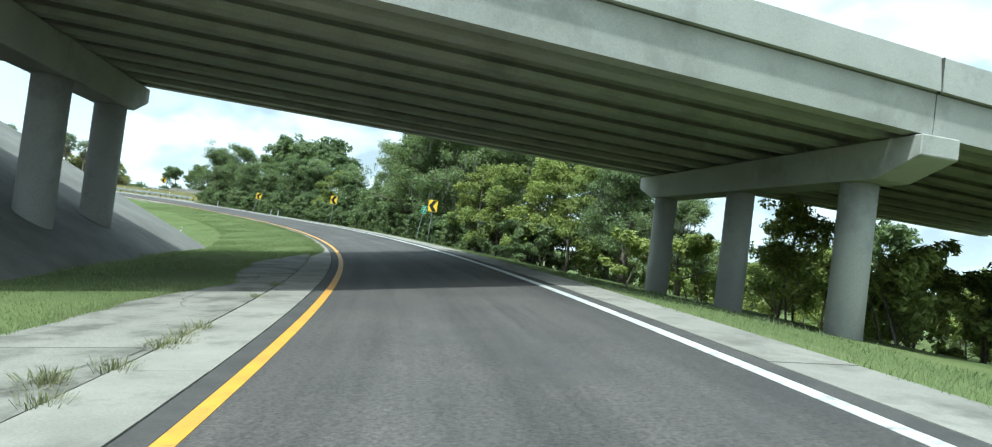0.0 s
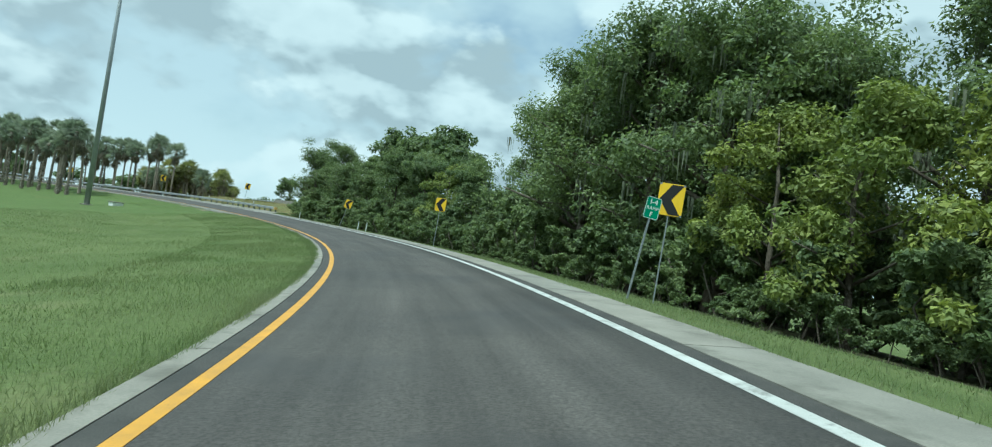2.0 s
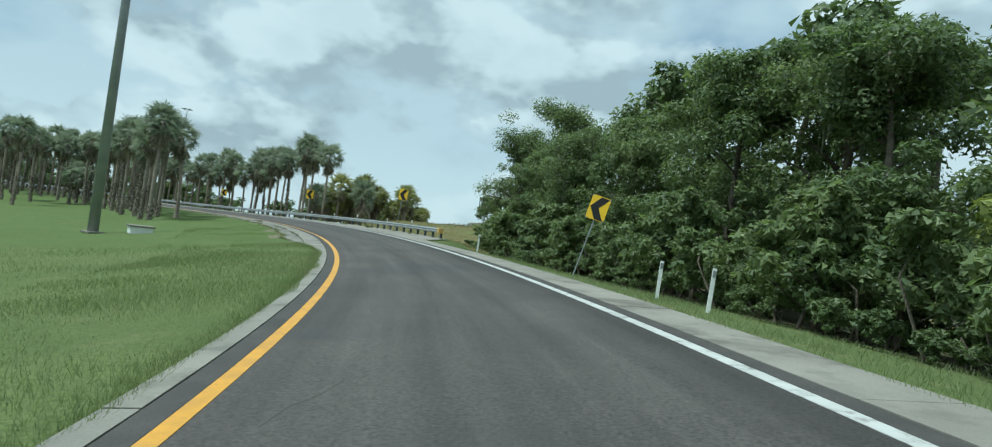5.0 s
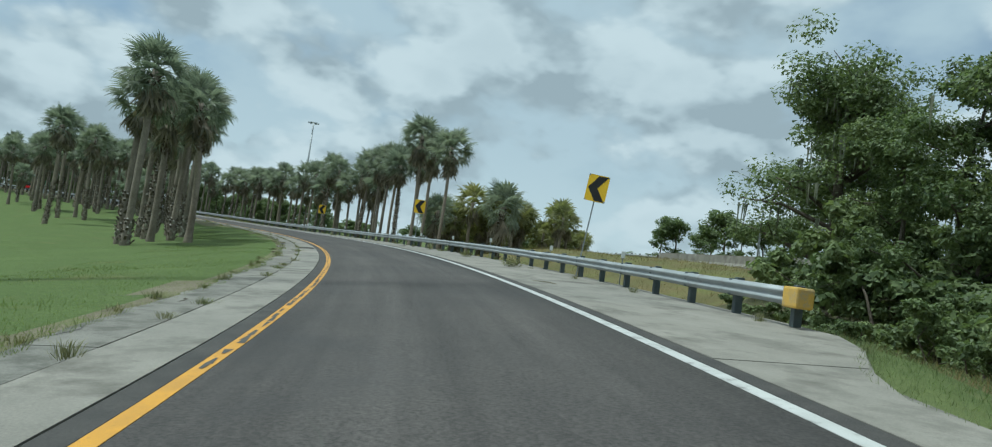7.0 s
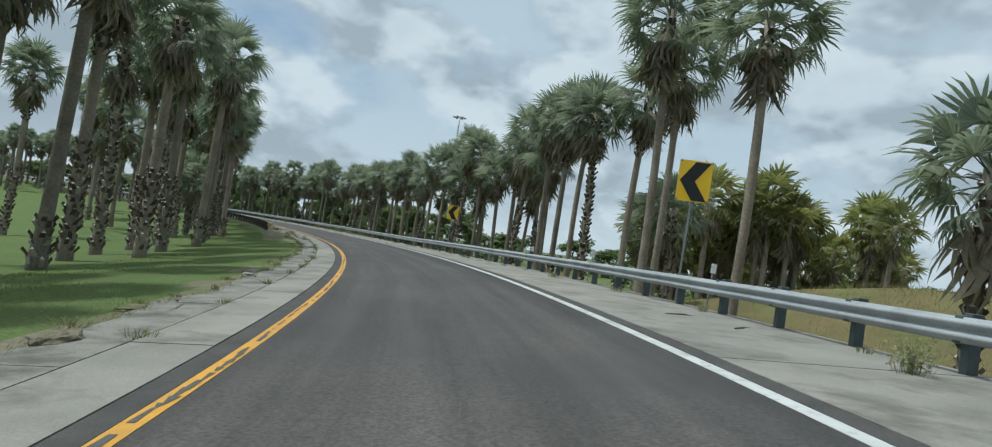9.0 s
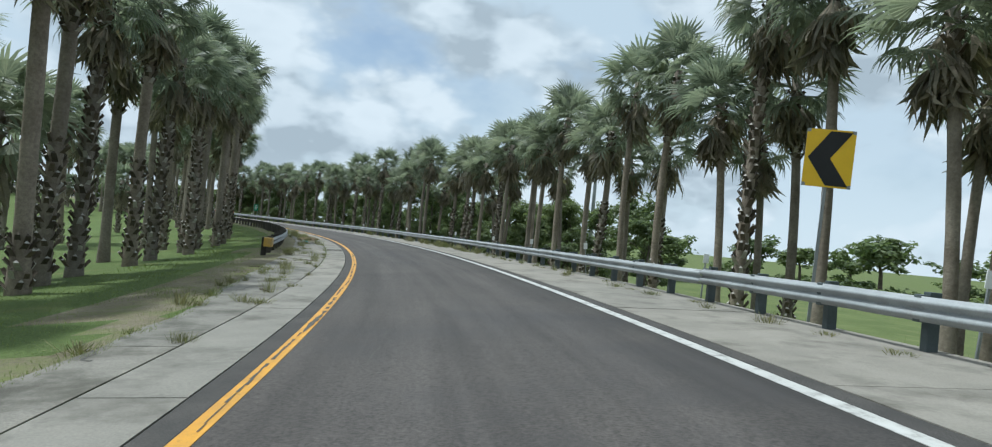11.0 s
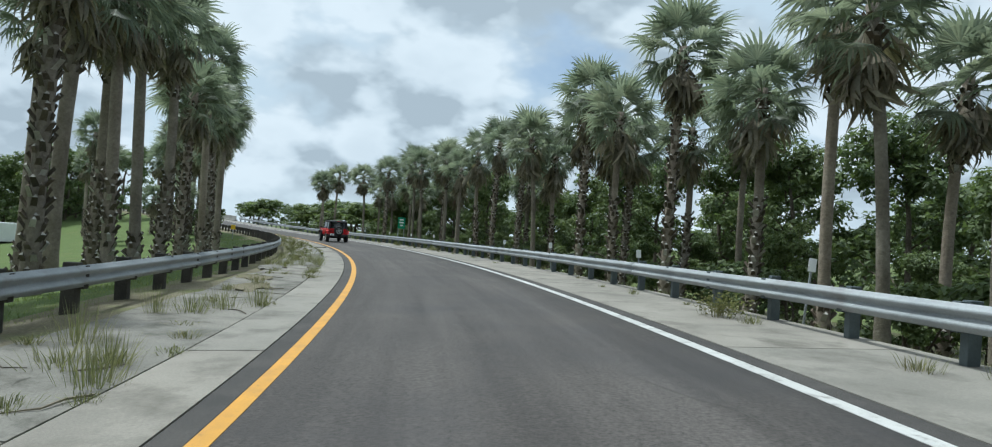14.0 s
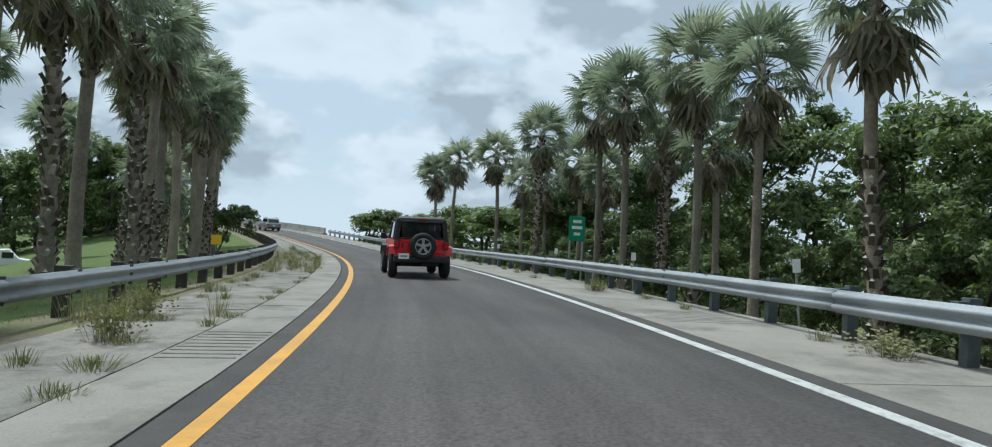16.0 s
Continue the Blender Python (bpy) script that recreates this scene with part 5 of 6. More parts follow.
# ---- vehicles ----
def lathe_wheel(bm, r, w, rim_r, segs=28):
    """A tyre as a ring about x, with a rounded tread."""
    prof = [(-w / 2, rim_r), (-w / 2, r - 0.05), (-w / 2 + 0.05, r - 0.008), (0, r), (w / 2 - 0.05, r - 0.008), (w / 2, r - 0.05), (w / 2, rim_r)]
    rings = []
    for i in range(segs):
        t = 2 * math.pi * i / segs
        tread = 0.006 if i % 2 else 0.0
        rings.append([bm.verts.new((x, (q - (tread if q > r - 0.02 else 0)) * math.cos(t), (q - (tread if q > r - 0.02 else 0)) * math.sin(t))) for x, q in prof])
    k = len(prof)
    for i in range(segs):
        j = (i + 1) % segs
        for q in range(k):
            q2 = (q + 1) % k
            bm.faces.new((rings[i][q], rings[j][q], rings[j][q2], rings[i][q2]))
    bmesh.ops.recalc_face_normals(bm, faces=bm.faces[:])
    return bm


def rim_mesh(bm, r, w, spokes=5):
    v, f = tube([(-w / 2 + 0.02, 0, 0), (w / 2 - 0.02, 0, 0)], [r, r], 28, False)
    vs = [bm.verts.new(p) for p in v]
    for q in f:
        bm.faces.new([vs[i] for i in q])
    x = w / 2 - 0.035
    for i in range(spokes):
        for d in (-0.16, 0.16):
            a = 2 * math.pi * i / spokes + math.pi / 2
            m = Matrix.Rotation(a + d * 0.55, 4, "X")
            box(bm, x, r * 0.55, 0, 0.035, r * 0.9, 0.05, 0.0, m)
    box(bm, x + 0.005, 0, 0, 0.05, 0.13, 0.13, 0.02)
    ring = [(x + 0.01, (r - 0.016) * math.cos(2 * math.pi * i / 28), (r - 0.016) * math.sin(2 * math.pi * i / 28)) for i in range(29)]
    v, f = tube(ring, [0.02] * 29, 6, False)
    vs = [bm.verts.new(q) for q in v]
    for q in f:
        bm.faces.new([vs[i] for i in q])
    return bm


def wheel(parent, x, y, z, r, w, face):
    """face: +1 or -1, the side along x that shows its spokes."""
    bm = lathe_wheel(bmesh.new(), r, w, r * 0.58)
    m = Matrix.Translation((x, y, z)) @ Matrix.Rotation(0 if face > 0 else math.pi, 4, "Z")
    tyre = part("wheel", bm, M_TYRE, parent, "black rubber tyre", True, m)
    bm = rim_mesh(bmesh.new(), r * 0.585, w)
    part("rim", bm, M_RIM, tyre, "grey alloy rim with twin spokes")
    bm = bmesh.new()
    v, f = tube([(-0.02, 0, 0), (0.02, 0, 0)], [r * 0.57, r * 0.57], 20)
    vs = [bm.verts.new(p) for p in v]
    for q in f:
        bm.faces.new([vs[i] for i in q])
    part("brake", bm, M_TRIM, tyre)
    return tyre


def prism(bm, outline, x0, x1, bevel=0.03):
    """A body shape: an outline of (y, z) drawn between two x."""
    a = [bm.verts.new((x0, y, z)) for y, z in outline]
    b = [bm.verts.new((x1, y, z)) for y, z in outline]
    bm.faces.new(a), bm.faces.new(b[::-1])
    k = len(outline)
    for i in range(k):
        bm.faces.new((a[i], b[i], b[(i + 1) % k], a[(i + 1) % k]))
    bmesh.ops.recalc_face_normals(bm, faces=bm.faces[:])
    if bevel:
        bmesh.ops.bevel(bm, geom=bm.edges[:], offset=bevel, segments=2, affect="EDGES", profile=0.6)
    return bm


def build_jeep():
    """A boxy off-road wagon; its tail at y = 0, its nose towards +y."""
    top = new("off_road_car")
    tagged(top, "red boxy off-road car with black hard top and spare wheel", "car")
    # tub
    bm = prism(bmesh.new(), [(0.12, 0.62), (0.12, 1.16), (2.5, 1.16), (2.52, 1.2), (3.75, 1.14), (3.82, 0.62)], -0.77, 0.77, 0.04)
    body = part("body", bm, M_RED, top, "glossy red body")
    bm = bmesh.new()
    box(bm, 0, 0.115, 0.9, 1.26, 0.03, 0.5, 0.012)
    gate = part("tailgate", bm, M_RED, body)
    bm = bmesh.new()
    for z in (0.78, 1.02):
        box(bm, 0.5, 0.092, z, 0.26, 0.03, 0.05, 0.01)
    part("hinge", bm, M_RED, gate)
    bm = bmesh.new()
    box(bm, -0.55, 0.09, 0.98, 0.04, 0.03, 0.15, 0.01)
    part("handle", bm, M_TRIM, gate, "black handle")
    # hard top with window openings as thick frames
    roof = [(0.16, 1.66), (0.2, 1.79), (0.34, 1.84), (2.0, 1.84), (2.2, 1.78), (2.2, 1.72)]
    bm = prism(bmesh.new(), roof, -0.68, 0.68, 0.04)
    hard = part("hard_top", bm, M_TRIM, top, "matt black hard top")
    for sx in (-1, 1):
        for y, w, tilt in ((0.18, 0.14, 0), (1.12, 0.06, 0), (2.38, 0.06, 22)):
            bm = bmesh.new()
            m = Matrix.Translation((sx * 0.70, y, 1.43)) @ Matrix.Rotation(radians(-sx * 7), 4, "Y") @ Matrix.Rotation(radians(tilt), 4, "X")
            box(bm, 0, 0, 0, w, 0.13, 0.64, 0.02, m)
            part("pillar", bm, M_TRIM, hard)
        bm = bmesh.new()
        m = Matrix.Translation((sx * 0.70, 1.25, 1.42)) @ Matrix.Rotation(radians(-sx * 7), 4, "Y")
        box(bm, 0, 0, 0, 0.012, 2.1, 0.54, 0, m)
        part("side_window", bm, M_GLASS, hard, "dark tinted side glass")
        bm = bmesh.new()
        box(bm, sx * 0.94, 2.42, 1.25, 0.18, 0.09, 0.19, 0.03)
        box(bm, sx * 0.83, 2.42, 1.19, 0.14, 0.04, 0.04, 0.01)
        part("mirror", bm, M_TRIM, top, "black door mirror")
        # flares
        for y0 in (0.12, 2.78):
            bm = prism(bmesh.new(), [(y0, 0.7), (y0 + 0.06, 0.93), (y0 + 0.2, 0.99), (y0 + 0.76, 0.99), (y0 + 0.92, 0.88), (y0 + 1.02, 0.62), (y0 + 0.94, 0.62), (y0 + 0.84, 0.84), (y0 + 0.72, 0.92), (y0 + 0.22, 0.92), (y0 + 0.12, 0.86), (y0 + 0.07, 0.7)], sx * 0.74, sx * 0.935, 0.012)
            part("fender_flare", bm, M_RED if y0 < 1 else M_TRIM, top)
        # lamps
        bm = bmesh.new()
        box(bm, sx * 0.735, 0.08, 1.0, 0.15, 0.10, 0.23, 0.025)
        housing = part("tail_lamp", bm, M_TRIM, top, "square tail lamp in a black housing")
        bm = bmesh.new()
        box(bm, sx * 0.735, 0.026, 1.0, 0.11, 0.02, 0.18, 0.01)
        part("lens", bm, M_LAMP, housing, "red lamp lens")
        wheel(top, sx * 0.79, 0.62, 0.40, 0.40, 0.25, sx)
        wheel(top, sx * 0.79, 3.3, 0.40, 0.40, 0.25, sx)
    bm = bmesh.new()
    box(bm, 0, 0, 0, 1.16, 0.014, 0.46, 0, Matrix.Translation((0, 0.17, 1.43)) @ Matrix.Rotation(radians(-4), 4, "X"))
    part("rear_window", bm, M_GLASS, hard, "dark tinted rear glass")
    bm = bmesh.new()
    box(bm, 0, 0, 0, 1.3, 0.014, 0.56, 0, Matrix.Translation((0, 2.4, 1.44)) @ Matrix.Rotation(radians(22), 4, "X"))
    part("windscreen", bm, M_GLASS, hard)
    bm = bmesh.new()
    box(bm, 0, 0.15, 1.19, 1.4, 0.1, 0.04, 0.01)
    box(bm, 0, 0.15, 1.68, 1.4, 0.1, 0.05, 0.01)
    part("window_frame", bm, M_TRIM, hard)
    bm = bmesh.new()
    box(bm, 0, 0.04, 0.58, 1.62, 0.2, 0.2, 0.04)
    box(bm, 0, -0.04, 0.56, 1.05, 0.1, 0.13, 0.03)
    bump = part("rear_bumper", bm, M_TRIM, top, "black plastic bumper")
    bm = bmesh.new()
    box(bm, -0.53, -0.105, 0.66, 0.31, 0.012, 0.16, 0.004)
    plate = part("number_plate", bm, M_SIGNWHITE, bump, "white number plate")
    bm = bmesh.new()
    box(bm, -0.53, -0.114, 0.66, 0.2, 0.004, 0.055)
    part("plate_bar", bm, M_POLE, plate)
    bm = bmesh.new()
    box(bm, 0, 1.9, 0.5, 1.2, 3.3, 0.18, 0.05)
    box(bm, 0, 0.62, 0.40, 1.3, 0.12, 0.12, 0.03)
    box(bm, 0.3, 0.3, 0.45, 0.5, 0.25, 0.18, 0.05)
    part("chassis", bm, M_TRIM, top)
    bm = bmesh.new()
    box(bm, 0, 3.95, 0.62, 1.6, 0.24, 0.24, 0.04)
    part("front_bumper", bm, M_TRIM, top)
    bm = bmesh.new()
    box(bm, 0, 3.83, 0.92, 1.2, 0.05, 0.42, 0.02)
    part("grille", bm, M_RED, body)
    spare = Matrix.Translation((0.02, -0.06, 0.96)) @ Matrix.Rotation(radians(-90), 4, "Z")
    bm = lathe_wheel(bmesh.new(), 0.40, 0.26, 0.24, 36)
    tyre = part("spare_wheel", bm, M_TYRE, top, "spare tyre on the tailgate", True, spare)
    part("rim", rim_mesh(bmesh.new(), 0.245, 0.26), M_RIM, tyre, "grey alloy rim with twin spokes")
    bm = bmesh.new()
    v, f = tube([(-0.03, 0, 0), (0.05, 0, 0)], [0.238, 0.238], 24)
    vs = [bm.verts.new(p) for p in v]
    for q in f:
        bm.faces.new([vs[i] for i in q])
    part("hub_back", bm, M_TRIM, tyre)
    bm = bmesh.new()
    box(bm, 0.02, 0.09, 0.96, 0.3, 0.1, 0.3, 0.02)
    part("carrier", bm, M_TRIM, tyre.parent)
    bm = bmesh.new()
    box(bm, 0.02, 0.11, 1.77, 0.3, 0.06, 0.04, 0.01)
    part("brake_lamp", bm, M_LAMP, hard, "red high brake lamp")
    return top


def banked(s, n, turn=0.0):
    a, c = road_point(s, n), road_point(s + 2.6, n)
    d = (c - a).normalized()
    r = (road_point(s, n + 0.8) - road_point(s, n - 0.8)).normalized()
    u = r.cross(d).normalized()
    r = d.cross(u)
    return Matrix.Translation(a) @ Matrix((r, d, u)).transposed().to_4x4() @ Matrix.Rotation(turn, 4, "Z")


jeep = build_jeep()
jeep.matrix_basis = banked(309.85, -0.31, radians(2))


def build_wagon():
    top = new("family_car")
    tagged(top, "silver grey family car with roof rails", "car")
    bm = prism(bmesh.new(), [(0.0, 0.45), (0.02, 0.95), (0.12, 1.02), (3.4, 0.98), (4.4, 0.85), (4.5, 0.45), (4.3, 0.28), (0.15, 0.3)], -0.88, 0.88, 0.07)
    body = part("body", bm, M_SILVER, top)
    bm = prism(bmesh.new(), [(0.1, 1.0), (0.5, 1.55), (0.8, 1.62), (2.3, 1.6), (3.2, 1.0)], -0.72, 0.72, 0.08)
    part("cabin", bm, M_SILVER, top)
    bm = bmesh.new()
    box(bm, 0, 0, 0, 1.2, 0.02, 0.46, 0.0, Matrix.Translation((0, 0.27, 1.29)) @ Matrix.Rotation(radians(-36), 4, "X"))
    part("rear_window", bm, M_GLASS, top, "dark rear glass")
    for sx in (-1, 1):
        bm = bmesh.new()
        box(bm, sx * 0.722, 1.6, 1.28, 0.02, 2.0, 0.36, 0.0)
        part("side_window", bm, M_GLASS, top, "dark side glass")
        bm = bmesh.new()
        box(bm, sx * 0.72, 0.02, 0.86, 0.3, 0.06, 0.16, 0.02)
        part("tail_lamp", bm, M_LAMP, top, "red tail lamp")
        bm = bmesh.new()
        box(bm, sx * 0.6, 1.5, 1.68, 0.04, 1.5, 0.04, 0.01)
        part("roof_rail", bm, M_TRIM, top)
        for y in (0.85, 3.6):
            wheel(top, sx * 0.8, y, 0.34, 0.34, 0.22, sx)
    bm = bmesh.new()
    box(bm, 0, 0.0, 0.42, 1.7, 0.12, 0.2, 0.04)
    part("rear_bumper", bm, M_TRIM, top)
    bm = bmesh.new()
    box(bm, 0, -0.02, 0.72, 0.3, 0.012, 0.15)
    part("number_plate", bm, M_SIGNWHITE, top)
    return top


wagon = build_wagon()
wagon.matrix_basis = banked(378.0, -0.6)


def build_truck():
    top = new("box_truck")
    tagged(top, "white box truck parked in the field", "truck")
    bm = bmesh.new()
    box(bm, 0, 2.6, 1.9, 2.3, 5.0, 2.3, 0.04)
    part("cargo_box", bm, M_VAN, top)
    bm = prism(bmesh.new(), [(5.2, 0.6), (5.2, 2.2), (5.9, 2.25), (6.6, 1.5), (7.5, 1.35), (7.6, 0.6)], -1.0, 1.0, 0.08)
    part("cab", bm, M_VAN, top)
    for sx in (-1, 1):
        bm = bmesh.new()
        box(bm, sx * 1.005, 5.85, 1.75, 0.02, 0.8, 0.5)
        part("side_window", bm, M_GLASS, top)
        for y in (1.4, 6.7):
            wheel(top, sx * 0.9, y, 0.42, 0.42, 0.28, sx)
    bm = bmesh.new()
    box(bm, 0, 3.6, 0.62, 1.4, 7.0, 0.2, 0.02)
    part("chassis", bm, M_TRIM, top)
    return top


truck = build_truck()

# ---- poles, masts and far structures ----
def floor_point(s, n):
    p = road_point(s, n)
    p.z = terrain(s, n)
    return p


truck.matrix_basis = Matrix.Translation((-257.0, 103.3, land(-257.0, 103.3) + 0.02)) @ Matrix.Rotation(radians(38), 4, "Z")


def build_mast(tall, base, label):
    top = new("light_mast")
    tagged(top, label, "light mast", group="high-mast lights")
    v, f = tube([(0, 0, -0.3), (0, 0, tall * 0.5), (0, 0, tall)], [base, base * 0.72, base * 0.42], 14)
    piece("pole", mesh_of("pole", v, f, M_POLE, True), top, label="tapered grey steel pole")
    bm = bmesh.new()
    box(bm, 0, 0, 0.05, base * 3.2, base * 3.2, 0.12, 0.02)
    part("base_plate", bm, M_CONCRETE, top)
    ring = []
    for i in range(16):
        t = 2 * math.pi * i / 16
        ring.append((0.9 * math.cos(t), 0.9 * math.sin(t), tall - 0.25))
    v, f = tube(ring + ring[:1], [0.05] * 17, 6, False)
    piece("ring", mesh_of("ring", v, f, M_POLE), top)
    for i in range(6):
        t = 2 * math.pi * i / 6
        bm = bmesh.new()
        box(bm, 0, 0, 0, 0.55, 0.34, 0.3, 0.06, Matrix.Translation((1.2 * math.cos(t), 1.2 * math.sin(t), tall - 0.3)) @ Matrix.Rotation(t, 4, "Z"))
        box(bm, 0, 0, 0, 0.9, 0.05, 0.05, 0, Matrix.Translation((0.5 * math.cos(t), 0.5 * math.sin(t), tall - 0.2)) @ Matrix.Rotation(t, 4, "Z"))
        part("lamp_head", bm, M_POLE, top)
    return top


mast = build_mast(38.0, 0.33, "very tall grey high-mast light pole in the grass")
mast.matrix_basis = Matrix.Translation(road_point(135.9, -15.2))
mast_far = build_mast(32.5, 0.38, "distant high-mast light with a ring of lamps")
mast_far.matrix_basis = Matrix.Translation((-206.0, 203.5, FLOOR))
mast_exit = build_mast(20.0, 0.3, "distant high-mast light beyond the crest")
mast_exit.matrix_basis = Matrix.Translation(floor_point(425, -34))


def build_street_lamp():
    top = new("street_lamp")
    tagged(top, "galvanised street lamp with one curved arm", "street lamp")
    v, f = tube([(0, 0, -0.4), (0, 0, 4.5), (0, 0, 8.6)], [0.11, 0.09, 0.07], 10)
    piece("pole", mesh_of("pole", v, f, M_POLE, True), top)
    v, f = tube([(0, 0, 8.5), (-0.8, 0, 9.2), (-1.8, 0, 9.9), (-2.9, 0, 10.4)], [0.05, 0.045, 0.04, 0.035], 8)
    piece("arm", mesh_of("arm", v, f, M_POLE, True), top)
    bm = bmesh.new()
    box(bm, -3.15, 0, 10.42, 0.7, 0.24, 0.13, 0.05)
    part("lamp_head", bm, M_POLE, top)
    return top


lamp = build_street_lamp()
lamp.matrix_basis = Matrix.Translation((-74.5, 172.5, 3.0)) @ Matrix.Rotation(radians(15), 4, "Z")


def build_barrier():
    top = new("barrier_wall")
    tagged(top, "long pale concrete barrier on a grassy bank", "barrier")
    a, b = Vector((-84.0, 170.5, 3.3)), Vector((-60.0, 146.0, 3.2))
    d = (b - a).normalized()
    r = Vector((-d.y, d.x, 0))
    prof = [(-0.3, -0.8), (-0.3, 0.1), (-0.12, 0.35), (-0.09, 0.95), (0.09, 0.95), (0.12, 0.35), (0.3, 0.1), (0.3, -0.8)]
    count = 6
    for i in range(count):
        p, q = a.lerp(b, i / count), a.lerp(b, (i + 0.995) / count)
        v = [p + r * u + Vector((0, 0, z)) for u, z in prof] + [q + r * u + Vector((0, 0, z)) for u, z in prof]
        k = len(prof)
        f = [(j, (j + 1) % k, k + (j + 1) % k, k + j) for j in range(k)] + [tuple(range(k))[::-1], tuple(range(k, 2 * k))]
        piece("barrier_segment", mesh_of("barrier_segment", v, f, M_CONCRETE), top)
    return top


build_barrier()


def build_field_rail():
    """The low highway rail that runs on from the barrier."""
    top = new("field_rail")
    tagged(top, "low weathered rail on posts above the dry field", "guard rail")
    a, b = Vector((-84.6, 171.2, 0.0)), Vector((-102.0, 183.0, 0.0))
    pts = []
    for i in range(11):
        p = a.lerp(b, i / 10)
        p.z = land(p.x, p.y)
        pts.append(p + Vector((0, 0, 0.55)))
        bm = bmesh.new()
        box(bm, 0, 0, 0, 0.16, 0.16, 1.3, 0.01)
        part("post", bm, M_POSTWOOD, top, m=Matrix.Translation(p + Vector((0, 0, 0.15))))
    v, f = tube(pts, [0.13] * 11, 6)
    piece("rail_beam", mesh_of("rail_beam", v, f, M_STEEL), top)
    return top


build_field_rail()


def build_ramp_barrier():
    """The concrete barrier that takes over from the outer rail where the ramp climbs."""
    top = new("concrete_barrier")
    tagged(top, "pale concrete barrier along the climbing end of the ramp", "barrier")
    q = 374.6
    while q < 434:
        e = min(q + 6.0, 434.0)
        group = joined(ribbon(q, e - 0.03, 4.62, 4.86, 0.86, 1.3, 1.5), ribbon(q, e - 0.03, 4.44, 5.04, 0.22, 0.7, 1.5))
        piece("barrier_block", mesh_of("barrier_block", *group, M_BRIDGE), top)
        q = e
    return top


build_ramp_barrier()


def build_exit_sign():
    top = new("guide_sign")
    tagged(top, "green guide sign with white bars on two posts", "road sign")
    for x in (-0.3, 0.3):
        bm = bmesh.new()
        box(bm, x, 0.05, 1.2, 0.07, 0.07, 4.0)
        part("post", bm, M_POLE, top)
    bm = bmesh.new()
    box(bm, 0, 0, 2.75, 0.75, 0.02, 1.15, 0.004)
    plate = part("plate", bm, M_SIGNGREEN, top)
    for z, w in ((3.08, 0.4), (2.8, 0.5), (2.5, 0.3)):
        bm = bmesh.new()
        box(bm, 0, -0.015, z, w, 0.006, 0.14)
        part("legend_bar", bm, M_SIGNWHITE, plate)
    return top


exit_sign = build_exit_sign()
exit_sign.matrix_basis = road_pose(319.5, 8.0, -0.1, radians(-8))

# ---- small roadside things ----
def build_delineator(tall, label):
    top = new("delineator_post")
    tagged(top, label, "marker post", group="roadside marker posts")
    bm = bmesh.new()
    box(bm, 0, 0, tall / 2 - 0.2, 0.09, 0.025, tall + 0.4, 0.006)
    part("post", bm, M_SIGNWHITE, top)
    bm = bmesh.new()
    box(bm, 0, -0.016, tall - 0.12, 0.075, 0.006, 0.14)
    part("reflector", bm, M_POLE, top, "grey reflector")
    return top


delin = build_delineator(0.95, "white flexible marker post in the verge")
for i, (s, n, lean) in enumerate([(119.9, 5.25, 3), (99.0, 5.6, 3), (50.2, -11.2, 22), (101.5, 5.6, 2)]):
    m = road_pose(s, n, 0, radians(-10)) @ Matrix.Rotation(radians(lean), 4, "Y")
    if i:
        copy_thing(delin, m)
    else:
        delin.matrix_basis = m


def build_marker():
    """A small reflector plate on a thin stake behind the rail."""
    top = new("rail_marker")
    tagged(top, "small white reflector plate on a stake behind the rail", "marker", group="rail reflector markers")
    bm = bmesh.new()
    box(bm, 0, 0.02, 0.45, 0.03, 0.03, 1.1)
    part("stake", bm, M_POLE, top)
    bm = bmesh.new()
    box(bm, 0, 0, 1.02, 0.13, 0.012, 0.22, 0.003)
    part("plate", bm, M_SIGNWHITE, top)
    return top


marker = build_marker()
for i, s in enumerate(np.arange(140.0, 345.0, 7.62)):
    m = road_pose(float(s), rail_r(float(s)) + 0.6 + 0.15 * math.sin(i * 2.3), -0.02, radians(-8)) @ Matrix.Rotation(radians(6 * math.sin(i * 1.7)), 4, "Y")
    if i:
        copy_thing(marker, m)
    else:
        marker.matrix_basis = m


def build_object_marker():
    top = new("object_marker")
    tagged(top, "small yellow marker plate on a thin post behind the rail", "road sign")
    bm = bmesh.new()
    box(bm, 0, 0.03, 0.5, 0.05, 0.04, 1.8)
    part("post", bm, M_POLE, top)
    bm = bmesh.new()
    box(bm, 0, 0, 1.15, 0.42, 0.01, 0.42, 0.003)
    part("plate", bm, M_SIGNYEL, top)
    top.matrix_basis = Matrix.Translation(floor_point(321.5, -7.9)) @ Matrix.Rotation(at(321.5)[3] + 0.2, 4, "Z")


build_object_marker()


def build_headwall():
    top = new("drain_box")
    tagged(top, "white concrete drain box in the grass", "drain")
    bm = bmesh.new()
    box(bm, 0, 0, 0.22, 1.3, 1.0, 0.5, 0.05)
    part("box", bm, M_SIGNWHITE, top)
    bm = bmesh.new()
    box(bm, 0, 0, 0.5, 1.5, 1.2, 0.1, 0.03)
    part("lid", bm, M_CONCRETE, top)
    top.matrix_basis = road_pose(134.1, -12.4, -0.05, 0.3)
    return top


build_headwall()


